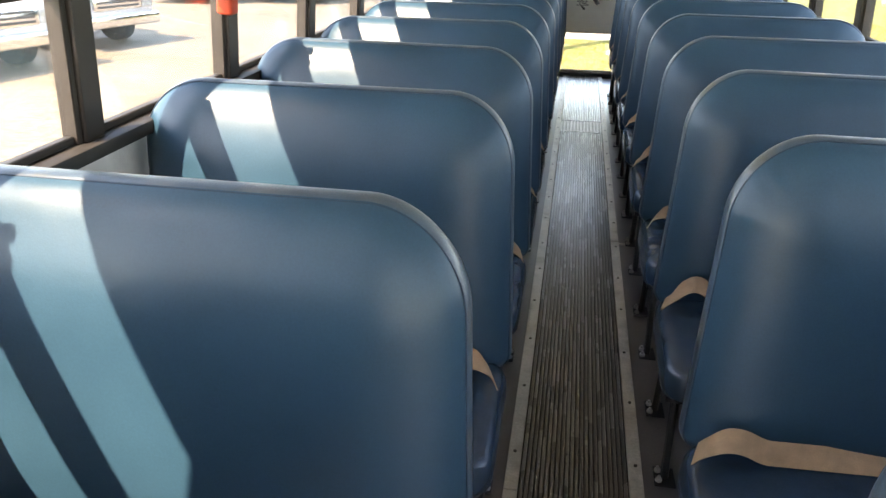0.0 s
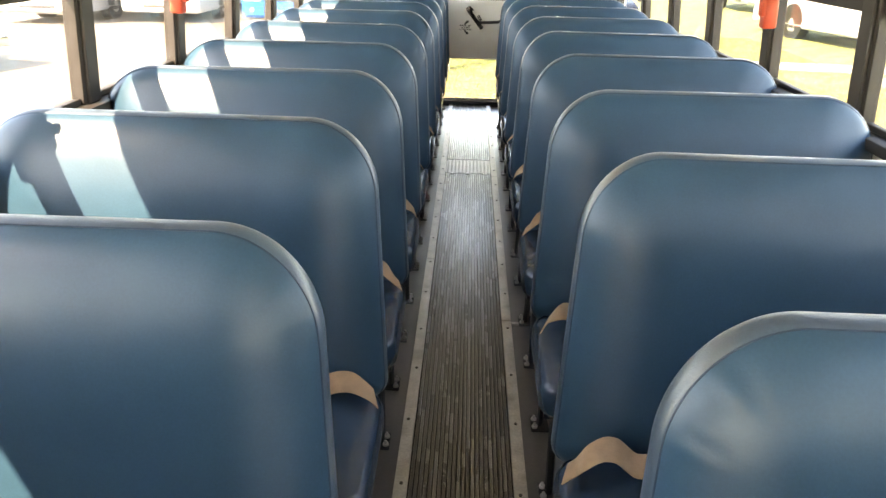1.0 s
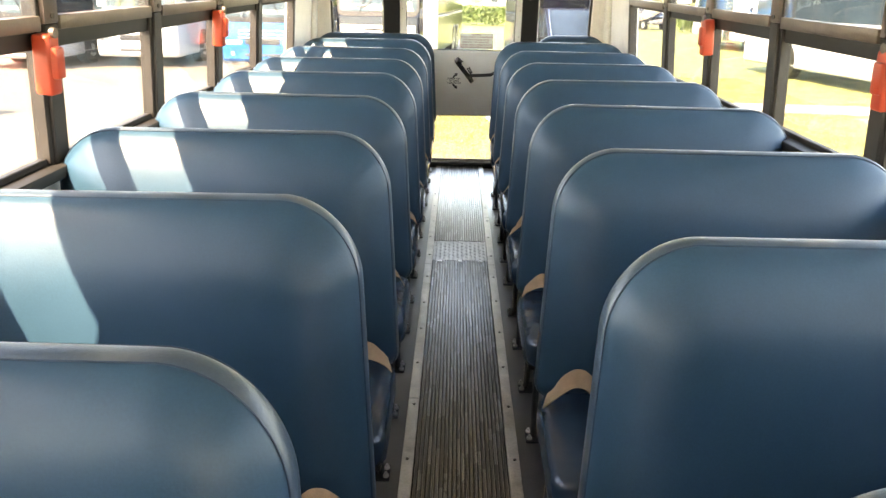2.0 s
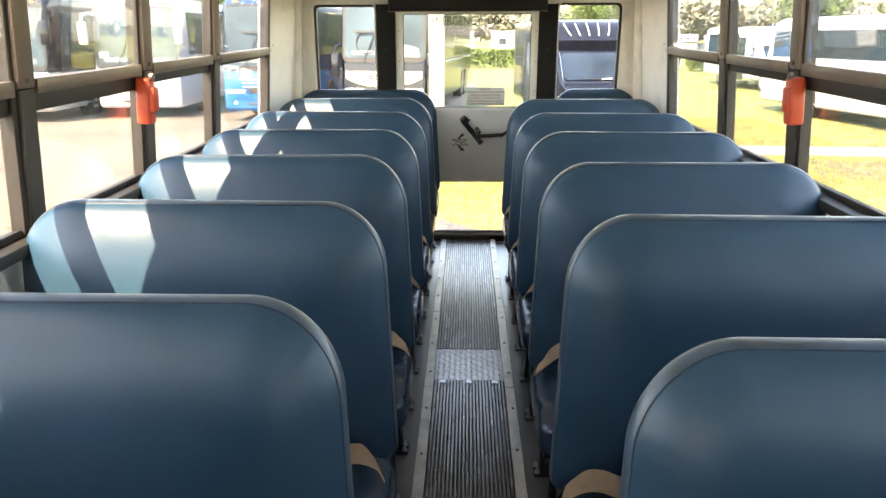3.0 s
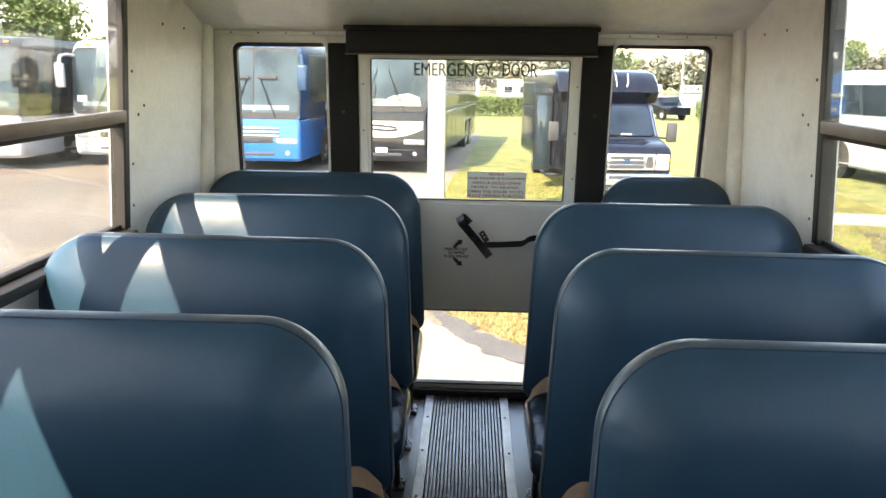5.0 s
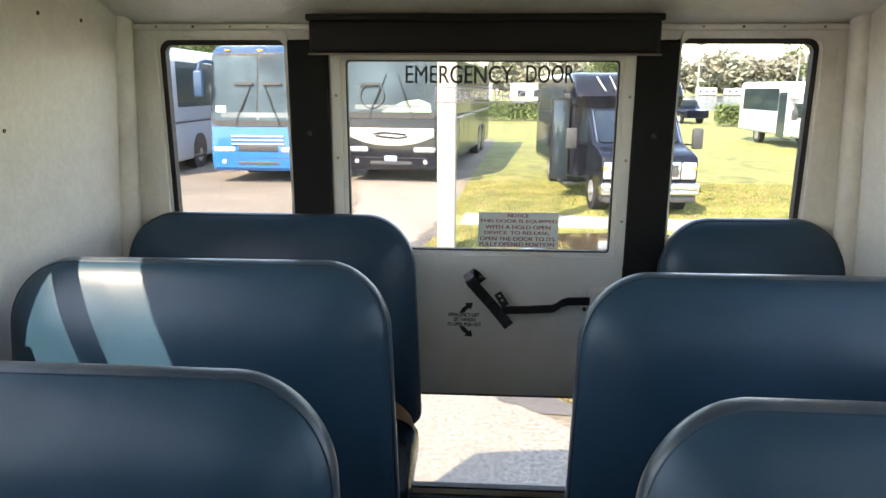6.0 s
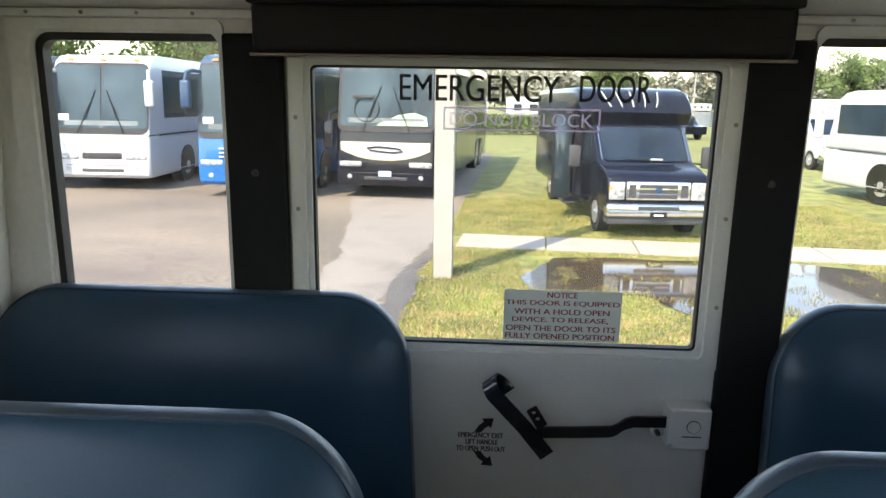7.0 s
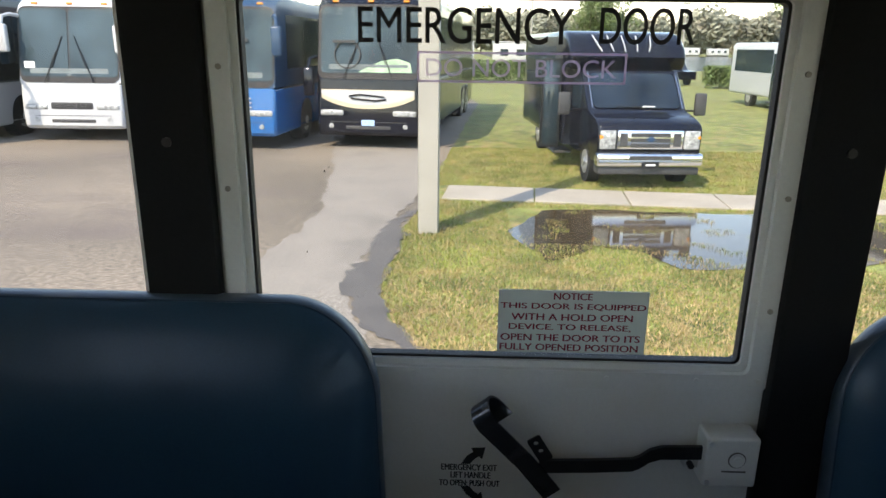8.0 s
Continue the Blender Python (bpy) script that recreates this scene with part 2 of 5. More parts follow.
def ribbon(bm, pts, ups, width, thick=0.0016):
    """A strap through points; ups gives the way of its width."""
    pts = [Vector(p) for p in pts]
    rows = []
    for i, p in enumerate(pts):
        d = (pts[min(i + 1, len(pts) - 1)] - pts[max(i - 1, 0)]).normalized()
        w = Vector(ups[i]).normalized() * width / 2
        nrm = d.cross(w).normalized() * thick / 2
        rows.append([bm.verts.new(c) for c in (p - w - nrm, p + w - nrm, p + w + nrm, p - w + nrm)])
    for a, b in zip(rows, rows[1:]):
        for k in range(4):
            bm.faces.new((a[k], a[(k + 1) % 4], b[(k + 1) % 4], b[k]))
    bm.faces.new(rows[0][::-1])
    bm.faces.new(rows[-1])
    return bm


def rounded(x0, x1, z0, z1, r, n=8, rb=None):
    """Corner-rounded outline, counter-clockwise from the lower left; rb: radius of the lower corners."""
    rb = r if rb is None else rb
    out = []
    for cx, cz, rr, a0 in ((x0, z0, rb, 180), (x1, z0, rb, 270), (x1, z1, r, 0), (x0, z1, r, 90)):
        sx, sz = (1 if cx == x0 else -1), (1 if cz == z0 else -1)
        for k in range(n + 1):
            a = radians(a0 + 90 * k / n)
            out.append((cx + sx * rr + rr * math.cos(a), cz + sz * rr + rr * math.sin(a)))
    return out


def sheet(bm, outer, holes, place, depth):
    """A flat panel with holes, extruded. place(u, v) gives the point of the front, depth the way to the back."""
    edges = []
    for loop in [outer, *holes]:
        vs = [bm.verts.new(place(u, v)) for u, v in loop]
        edges += [bm.edges.new((vs[i], vs[(i + 1) % len(vs)])) for i in range(len(vs))]
    r = bmesh.ops.triangle_fill(bm, use_beauty=True, use_dissolve=False, edges=edges)
    faces = [f for f in r["geom"] if isinstance(f, bmesh.types.BMFace)]
    e = bmesh.ops.extrude_face_region(bm, geom=faces, use_keep_orig=True)
    bmesh.ops.translate(bm, vec=depth, verts=[v for v in e["geom"] if isinstance(v, bmesh.types.BMVert)])
    return bm


def ring_frame(bm, loop_out, loop_in, place, depth):
    """A frame between two outlines of the same number of points."""
    n, d = len(loop_out), Vector(depth)
    fo, fi = [bm.verts.new(place(*p)) for p in loop_out], [bm.verts.new(place(*p)) for p in loop_in]
    bo, bi = [bm.verts.new(v.co + d) for v in fo], [bm.verts.new(v.co + d) for v in fi]
    for k in range(n):
        j = (k + 1) % n
        for a, b in ((fo, fi), (fi, bi), (bi, bo), (bo, fo)):
            bm.faces.new((a[k], a[j], b[j], b[k]))
    return bm


def words(name, text, material, parent, x0, x1, z0, z1, place, label="", depth=0.0006, bold=0.0):
    """Flat lettering fitted into a field; place maps (u, v, w) to the parent's space."""
    cu = bpy.data.curves.new(name, "FONT")
    cu.body, cu.extrude, cu.resolution_u = text, 0.0, 5
    tmp = bpy.data.objects.new(name, cu)
    me = bpy.data.meshes.new_from_object(tmp)
    bpy.data.objects.remove(tmp)
    co = np.array([v.co[:] for v in me.vertices])
    lo, hi = co.min(0), co.max(0)
    if bold:                                    # heavier strokes: three layers side by side
        bm = bmesh.new()
        for k in (-1, 0, 1):
            n = len(bm.verts)
            bm.from_mesh(me)
            bm.verts.ensure_lookup_table()
            for v in bm.verts[n:]:
                v.co.x += k * bold * (hi[0] - lo[0]) / (x1 - x0)
                v.co.z = 0.0002 * (k + 1)
        bm.to_mesh(me)
        bm.free()
    for v in me.vertices:
        v.co = place(x0 + (v.co.x - lo[0]) / (hi[0] - lo[0]) * (x1 - x0), z0 + (v.co.y - lo[1]) / (hi[1] - lo[1]) * (z1 - z0), depth + v.co.z)
    me.materials.append(material)
    ob = new(name, me)
    ob.parent = parent
    if label:
        ob["label"] = label
    return ob


# ---- the bus: floor and aisle ----
REAR, FRONT, SIDE, GROUND = 8.0, -2.6, 1.205, -0.92
OFF = -0.02                                     # the body stands a little to one side of the aisle mat
solid("floor", boxed(-SIDE, SIDE, FRONT, REAR, -0.06, -0.012), FLOORM, "dark worn rubber floor of a bus", "floor")

mat_thing = thing("aisle_mat", "long black ribbed rubber aisle mat between metal strips", "floor mat", kind="structure")


def mat_run(y0, y1):
    run = part("ribbed_run", boxed(-0.158, 0.158, y0, y1, -0.012, -0.005), GROOVE, mat_thing, smooth=False)
    rib = finish("rib", boxed(-0.0050, 0.0050, y0, y1, -0.006, 0.001, 0.0014, 1), RUBBER)
    for i in range(22):
        share("rib", rib, run, pose(-0.147 + 0.294 * i / 21, 0, 0))


mat_run(FRONT, 5.83)
mat_run(6.145, REAR - 0.03)
hatch = thing("access_plate", "patterned steel tread plate set into the aisle floor", "floor plate", kind="structure")
bm = boxed(-0.155, 0.155, 5.83, 6.14, -0.012, 0.0, 0.0008)
for i in range(12):
    for j in range(12):
        x, y = -0.1395 + i * 0.02536, 5.846 + j * 0.02536
        d = Vector((1, 1, 0)).normalized() if (i + j) % 2 else Vector((1, -1, 0)).normalized()
        s = Vector((-d.y, d.x, 0))
        c = Vector((x, y, 0.0))
        vs = [bm.verts.new(c + d * a + s * b) for a, b in ((-0.014, 0), (0, -0.0042), (0.014, 0), (0, 0.0042))]
        top = bm.verts.new(c + Vector((0, 0, 0.0032)))
        for k in range(4):
            bm.faces.new((vs[k], vs[(k + 1) % 4], top))
part("tread_plate", bm, PLATE, hatch, smooth=False)
for x in (-0.115, 0.0, 0.115):
    part("screw_ring", cyl(cyl(bmesh.new(), (x, 5.805, 0), (x, 5.805, 0.005), 0.014, 14), (x, 5.805, 0.004), (x, 5.805, 0.007), 0.007, 10), STEEL, hatch)
for x in (-0.115, 0.0, 0.115):
    part("screw", cyl(bmesh.new(), (x, 6.12, 0), (x, 6.12, 0.004), 0.006, 10), STEEL, hatch)

screw_me = finish("screw", cyl(bmesh.new(), (0, 0, 0), (0, 0, 0.003), 0.0055, 8), SCREW)
for side in (-1, 1):
    strip = thing("trim", "scuffed aluminium trim strip screwed along the aisle mat", "trim", kind="structure")
    y = FRONT
    cuts = [FRONT, 0.2, 2.0, 3.8 if side > 0 else 4.4, 5.76, 6.6, REAR - 0.03]
    for a, b in zip(cuts, cuts[1:]):
        part("strip", boxed(min(side * 0.157, side * 0.197), max(side * 0.157, side * 0.197), a + 0.001, b - 0.001, -0.012, 0.004, 0.0015, 1), ALU, strip)
    y = 0.0
    while y < REAR - 0.1:
        share("screw", screw_me, strip, pose(side * 0.178 + random.uniform(-0.004, 0.004), y + random.uniform(-0.02, 0.02), 0.004))
        y += 0.31
seam = solid("floor_seam", boxed(0.2, 1.1, 3.79, 3.81, -0.012, -0.006, 0.001, 1), ALU, "thin metal joint strip across the floor", "trim")

# ---- side walls and windows ----
POSTS = [6.285 - 0.73 * k for k in range(12)]
SILL, TOP, BAR = 0.985, 1.81, 1.372
HEADER = 1.84


INNER = 1.17


def side_wall(s):
    """One long side: lower panel, sill, posts, head panel and every sash window."""
    word = "west" if s < 0 else "east"
    X = lambda d: s * d
    bm = bmesh.new()
    box(bm, min(X(INNER), X(INNER + 0.035)), max(X(INNER), X(INNER + 0.035)), FRONT, REAR + 0.05, -0.06, SILL - 0.02)
    box(bm, min(X(INNER), X(INNER + 0.035)), max(X(INNER), X(INNER + 0.035)), 7.19, REAR + 0.02, SILL - 0.02, HEADER - 0.03)
    box(bm, min(X(INNER), X(INNER + 0.035)), max(X(INNER), X(INNER + 0.035)), FRONT, 7.19, TOP, HEADER + 0.12)
    w = solid("wall_" + word, bm, WALLM, "cream-painted steel side wall of a bus", "wall")
    # ledge under the windows
    part("sill", boxed(min(X(1.105), X(INNER + 0.03)), max(X(1.105), X(INNER + 0.03)), FRONT, 7.19, SILL - 0.035, SILL, 0.006), GASKET, w, "black rubber window ledge")
    # rivets on the rear panel
    for y, z in ((7.54, 1.69), (7.74, 1.685), (7.38, 1.40), (7.335, 1.37), (7.29, 1.52), (7.29, 1.2), (7.29, 1.05)):
        part("rivet", cyl(bmesh.new(), (X(INNER), y, z), (X(INNER - 0.003), y, z), 0.0055, 8), RUST, w)
    ends = [(p + 0.05, q - 0.05) for p, q in zip(POSTS[1:], POSTS)] + [(POSTS[0] + 0.05, 7.18)]
    for p in POSTS:
        bm = bmesh.new()
        box(bm, min(X(1.132), X(1.19)), max(X(1.132), X(1.19)), p - 0.036, p + 0.036, BAR, TOP, 0.005)
        post = part("post", bm, FRAME, w, "bronze-painted window post")
        part("lower_post", boxed(min(X(1.134), X(1.19)), max(X(1.134), X(1.19)), p - 0.035, p + 0.035, SILL, BAR, 0.004, 1), FRAMEDK, post, "black lower half of the post")
        for d in (-0.041, 0.041):
            bm = bmesh.new()
            box(bm, min(X(1.145), X(1.186)), max(X(1.145), X(1.186)), p + d - 0.010, p + d + 0.010, SILL, TOP, 0.003, 1)
            part("gasket", bm, GASKET if d > 0 else FRAMEDK, post)
        part("screw", cyl(bmesh.new(), (X(1.133), p, BAR + 0.02), (X(1.128), p, BAR + 0.02), 0.008, 10), SCREW, post)
    bm = boxed(min(X(1.138), X(1.19)), max(X(1.138), X(1.19)), 7.168, 7.205, SILL, TOP, 0.004, 1)
    part("post", bm, FRAMEDK, w, "dark last window post")
    for i, (a, b) in enumerate(ends):
        win = thing("window_%d" % (i + 1 if s < 0 else i + 20), "two-pane sash window of a bus in a bronze metal frame", "window", kind="structure")
        x_up, x_lo = X(1.146), X(1.168)
        bm = bmesh.new()
        box(bm, min(X(1.134), X(1.156)), max(X(1.134), X(1.156)), a, b, BAR - 0.018, BAR + 0.022, 0.004)
        part("meeting_rail", bm, FRAME, win, "bronze-painted horizontal rail")
        box_top = boxed(min(X(1.13), X(1.16)), max(X(1.13), X(1.16)), a, b, TOP - 0.04, TOP, 0.003, 1)
        part("top_rail", box_top, FRAME, win)
        part("lower_rail", boxed(min(X(1.155), X(1.18)), max(X(1.155), X(1.18)), a, b, SILL, SILL + 0.02, 0.003, 1), GASKET, win)
        part("dark_rail", boxed(min(X(1.155), X(1.18)), max(X(1.155), X(1.18)), a, b, BAR - (0.034 if b > 7 else 0.052 if i == 0 else 0.066), BAR + 0.018, 0.005), GASKET, win, "black rubber-edged top of the lower pane")
        p1 = part("upper_pane", boxed(min(x_up, x_up + s * 0.004), max(x_up, x_up + s * 0.004), a, b, BAR + 0.02, TOP - 0.03), GLASS, win, smooth=False)
        p2 = part("lower_pane", boxed(min(x_lo, x_lo + s * 0.004), max(x_lo, x_lo + s * 0.004), a, b, SILL + 0.015, BAR - 0.03), GLASS, win, smooth=False)
        p1.visible_shadow = p2.visible_shadow = False
    return w


before = set(scene.objects)
wall_w, wall_e = side_wall(-1), side_wall(1)
TUMBLE = 0.085
for ob in set(scene.objects) - before:          # both sides lean inwards above the window ledge
    if ob.type == "MESH":
        for v in ob.data.vertices:
            v.co.x += math.copysign(SIDE - INNER, v.co.x) - math.copysign(TUMBLE, v.co.x) * max(0.0, v.co.z - SILL)
    if ob.parent is None:
        ob.matrix_basis = Matrix.Translation((OFF, 0, 0)) @ ob.matrix_basis


def latch(s, y):
    t = thing("window_latch", "orange-red plastic emergency window latch on a window post", "latch", pose(s * 1.127 + OFF, y - 0.068, 1.27, 0, -s * 4.9, 0), "emergency window latches")
    body = part("housing", boxed(-0.028, 0.022, -0.028, 0.028, -0.08, 0.08, 0.01, 3), RED, t)
    part("lever", boxed(min(0, -s * 0.02) - 0.018, max(0, -s * 0.02) + 0.018, -0.022, 0.022, -0.035, 0.05, 0.008), RED, t, "raised red lever")
    part("bolt", cyl(bmesh.new(), (-s * 0.028, 0.0, 0.085), (-s * 0.016, 0.0, 0.085), 0.014, 12), FRAME, t)


for s in (-1, 1):
    for p in (POSTS[1], POSTS[3], POSTS[5], POSTS[7]):
        latch(s, p)

# ---- roof ----
bm = bmesh.new()
N = 28
prof = []
for k in range(N + 1):
    u = -1 + 2 * k / N
    x = u * (SIDE - 0.025) + OFF
    prof.append((x, 1.84 + 0.15 * (1 - abs(u) ** 2.6)))
ENDS = ((FRONT, 0.0), (REAR - 0.5, 0.0), (REAR + 0.05, -0.10))      # the roof drops towards the rear
lo = [[bm.verts.new((x, y, z + d)) for x, z in prof] for y, d in ENDS]
hi = [[bm.verts.new((x, y, z + d + 0.05)) for x, z in prof] for y, d in ENDS]
for k in range(N):
    for e in (0, 1):
        bm.faces.new((lo[e][k], lo[e][k + 1], lo[e + 1][k + 1], lo[e + 1][k]))
        bm.faces.new((hi[e][k], hi[e + 1][k], hi[e + 1][k + 1], hi[e][k + 1]))
    for e in (0, 2):
        bm.faces.new((lo[e][k], lo[e][k + 1], hi[e][k + 1], hi[e][k]))
for k in (0, N):
    for e in (0, 1):
        bm.faces.new((lo[e][k], lo[e + 1][k], hi[e + 1][k], hi[e][k]))
ceiling = solid("ceiling", bm, WALLM, "cream-painted curved steel bus ceiling", "ceiling")

# ---- front end behind the walker ----
bm = sheet(bmesh.new(), [(-SIDE - 0.03, -0.06), (SIDE + 0.03, -0.06), (SIDE + 0.03, 2.0), (-SIDE - 0.03, 2.0)], [rounded(-1.12, -0.03, 0.92, 1.84, 0.08, 5), rounded(0.03, 1.12, 0.92, 1.84, 0.08, 5)], lambda u, v: Vector((u, FRONT, v)), Vector((0, -0.04, 0)))
solid("wall_south", bm, WALLM, "cream front bulkhead with the two windscreen openings", "wall", smooth=False)
for i, (a, b) in enumerate(((-1.12, -0.03), (0.03, 1.12))):
    win = thing("window_%d" % (60 + i), "large flat windscreen light of the bus", "window", kind="structure")
    g = part("pane", sheet(bmesh.new(), rounded(a, b, 0.92, 1.84, 0.08, 5), [], lambda u, v: Vector((u, FRONT - 0.02, v)), Vector((0, -0.004, 0))), GLASS, win, smooth=False)
    g.visible_shadow = False

# ---- rear wall with its two windows and the emergency door ----
P_REAR = lambda u, v: Vector((u, REAR, v))
door_hole = [(-0.50, -0.03), (0.50, -0.03), (0.50, 1.665), (-0.50, 1.665)]
W_L, W_R = rounded(-1.038, -0.588, 0.95, 1.622, 0.035, 6), rounded(0.590, 1.040, 0.95, 1.628, 0.035, 6)
bm = sheet(bmesh.new(), [(-SIDE - 0.06, -0.06), (SIDE + 0.06, -0.06), (SIDE + 0.06, 1.74), (SIDE - 0.1, 1.80), (-SIDE + 0.1, 1.80), (-SIDE - 0.06, 1.74)], [door_hole, W_L, W_R], P_REAR, Vector((0, 0.05, 0)))
wall_n = solid("wall_north", bm, WALLM, "cream-painted rear wall of a bus", "wall", smooth=False)
for x in (-1, 1):
    part("corner_tube", tube(bmesh.new(), [(x * (1.183 - 0.055 * max(0, z - SILL)), REAR - 0.03, z) for z in (0.0, 0.985, 1.3, 1.62)] + [(x * 1.142, REAR - 0.03, 1.68), (x * 1.128, REAR - 0.034, 1.74)], 0.036, 14), WALLM, wall_n, "rounded painted corner post")
    part("pillar", boxed(min(x * 0.485, x * 0.612), max(x * 0.485, x * 0.612), REAR - 0.035, REAR - 0.001, 0.0, 1.622, 0.008), PILLAR, wall_n, "black padded pillar beside the emergency door")
    part("pillar_bolt", cyl(bmesh.new(), (x * 0.55, REAR - 0.035, 1.33), (x * 0.55, REAR - 0.040, 1.33), 0.008, 10), BLACKM, wall_n)
for x0, x1 in ((-1.092, -0.615), (0.617, 1.092)):
    part("window_trim", ring_frame(bmesh.new(), rounded(x0, x1, 0.9, 1.650, 0.02, 6), rounded(x0 + 0.045, x1 - 0.01 if x0 < 0 else x1 - 0.045, 0.945, 1.627, 0.035, 6) if x0 < 0 else rounded(x0 + 0.005, x1 - 0.045, 0.945, 1.632, 0.035, 6), lambda u, v: Vector((u, REAR - 0.012, v)), (0, 0.0115, 0)), WALLM, wall_n, "painted window surround")
    for k in range(4):
        part("rivet", cyl(bmesh.new(), (x0 + 0.06 + k * 0.12, REAR - 0.024, 1.661), (x0 + 0.06 + k * 0.12, REAR - 0.027, 1.661), 0.0042, 8), RUST if k == 1 else RIVET, wall_n)
part("soffit", sheet(bmesh.new(), [(-SIDE, 0.0), (SIDE, 0.0), (SIDE, 1.0), (-SIDE, 1.0)], [], lambda u, v: Vector((u, REAR - 0.01 - 0.55 * v, 1.672 + 0.20 * v)), Vector((0, 0, 0.015))), WALLM, wall_n, "sloping painted panel below the roof", smooth=False)
part("top_flange", boxed(-SIDE, SIDE, REAR - 0.024, REAR - 0.001, 1.652, 1.670, 0.005), WALLM, wall_n, "painted seam under the ceiling")
rear_windows = []
for i, loop in enumerate((W_L, W_R)):
    win = thing("window_%d" % (40 + i), "fixed rear window with rounded corners and black rubber edge", "window", kind="structure")
    inner = rounded(loop[0][0] + 0.016, max(p[0] for p in loop) - 0.016, min(p[1] for p in loop) + 0.016, max(p[1] for p in loop) - 0.016, 0.026, 6)
    rear_windows.append(win)
    part("gasket", ring_frame(bmesh.new(), loop, inner, lambda u, v: Vector((u, REAR + 0.004, v)), (0, 0.03, 0)), GASKET, win)
    g = part("pane", sheet(bmesh.new(), loop, [], lambda u, v: Vector((u, REAR + 0.02, v)), Vector((0, 0.004, 0))), GLASS, win, smooth=False)
    g.visible_shadow = False

door = thing("door_1", "closed pale grey rear emergency door with an upper and a lower window", "door", kind="structure")
P_DOOR = lambda u, v: Vector((u, REAR - 0.004, v))
UP = rounded(-0.433, 0.440, 0.938, 1.561, 0.012, 4)
LO = rounded(-0.36, 0.36, 0.030, 0.415, 0.02, 4)
part("door_leaf", sheet(bmesh.new(), [(-0.497, 0.0), (0.497, 0.0), (0.497, 1.66), (-0.497, 1.66)], [UP, LO], P_DOOR, Vector((0, 0.036, 0))), DOORM, door, smooth=False)
part("window_frame", ring_frame(bmesh.new(), rounded(-0.478, 0.488, 0.892, 1.605, 0.02, 4), rounded(-0.445, 0.452, 0.926, 1.573, 0.014, 4), lambda u, v: Vector((u, REAR - 0.016, v)), (0, 0.0125, 0)), DOORM, door, "raised pressed-steel window surround")
part("gasket", ring_frame(bmesh.new(), UP, rounded(-0.428, 0.435, 0.943, 1.556, 0.010, 4), lambda u, v: Vector((u, REAR + 0.004, v)), (0, 0.02, 0)), GASKET, door)
part("lower_gasket", ring_frame(bmesh.new(), LO, rounded(-0.352, 0.352, 0.038, 0.407, 0.016, 4), lambda u, v: Vector((u, REAR - 0.002, v)), (0, 0.03, 0)), GASKET, door)
part("threshold", boxed(-0.48, 0.48, REAR - 0.03, REAR - 0.005, -0.035, 0.012, 0.004), BLACKM, door, "dark metal door sill")
for nm, lp in (("upper_pane", UP), ("lower_pane", LO)):
    g = part(nm, sheet(bmesh.new(), lp, [], lambda u, v: Vector((u, REAR + 0.012, v)), Vector((0, 0.004, 0))), DOORGLASS, door, smooth=False)
    g.visible_shadow = False
P_TXT = lambda u, v, w: Vector((u, REAR + 0.0112 - w, v))
words("lettering", "EMERGENCY", LETTER, door, -0.239, 0.104, 1.489, 1.545, P_TXT, "black capital letters on the glass", bold=0.0005)
words("lettering", "DOOR", LETTER, door, 0.147, 0.297, 1.491, 1.547, P_TXT, "black capital letters on the glass", bold=0.0005)
words("faded_lettering", "DO NOT BLOCK", GHOST, door, -0.130, 0.178, 1.438, 1.466, P_TXT, "faded pinkish letters in a thin border on the glass")
part("faded_border", ring_frame(bmesh.new(), rounded(-0.144, 0.194, 1.428, 1.477, 0.002, 2), rounded(-0.1405, 0.1905, 1.4315, 1.4735, 0.002, 2), lambda u, v: Vector((u, REAR + 0.0108, v)), (0, 0.0004, 0)), GHOST, door)
for x in (-0.46, -0.30, -0.15, 0.02, 0.2, 0.36, 0.47):
    part("rivet", cyl(bmesh.new(), (x, REAR - 0.016, 0.914), (x, REAR - 0.019, 0.914), 0.005, 8), DOORM, door)
for z in (1.05, 1.25, 1.45, 1.58):
    for x in (-0.462, 0.471):
        part("rivet", cyl(bmesh.new(), (x, REAR - 0.016, z), (x, REAR - 0.019, z), 0.005, 8), RIVET, door)
rnd = random.Random(31)
bm = bmesh.new()
for _ in range(46):                             # specks of dirt stuck to the glass
    u, v, r = rnd.uniform(-0.42, 0.43), rnd.uniform(0.955, 1.40), rnd.uniform(0.0005, 0.0012)
    k = rnd.uniform(1.0, 2.6)
    bm.faces.new([bm.verts.new((u + r * math.cos(a), REAR + 0.0108, v + k * r * math.sin(a))) for a in (0, 1.05, 2.1, 3.14, 4.2, 5.25)])
part("dirt_specks", bm, LETTER, door, "tiny dark specks of dirt on the glass", smooth=False)
sign = thing("notice_sign", "grey notice plate with dark red capitals on the door glass", "sign", kind="")
part("plate", boxed(0.002, 0.268, REAR + 0.0066, REAR + 0.0102, 0.951, 1.071), NOTE, sign, smooth=False)
P_SGN = lambda u, v, w: Vector((u, REAR + 0.0064 - w, v))
for line, a, b, zz in (("NOTICE", 0.100, 0.168, 1.0545), ("THIS DOOR IS EQUIPPED", 0.006, 0.264, 1.0345), ("WITH A HOLD OPEN", 0.026, 0.242, 1.0145), ("DEVICE. TO RELEASE,", 0.022, 0.240, 0.9945), ("OPEN THE DOOR TO ITS", 0.008, 0.258, 0.9745), ("FULLY OPENED POSITION", 0.007, 0.256, 0.9555)):
    words("print", line, NOTERED, sign, a, b, zz, zz + 0.0130, P_SGN, bold=0.0005)
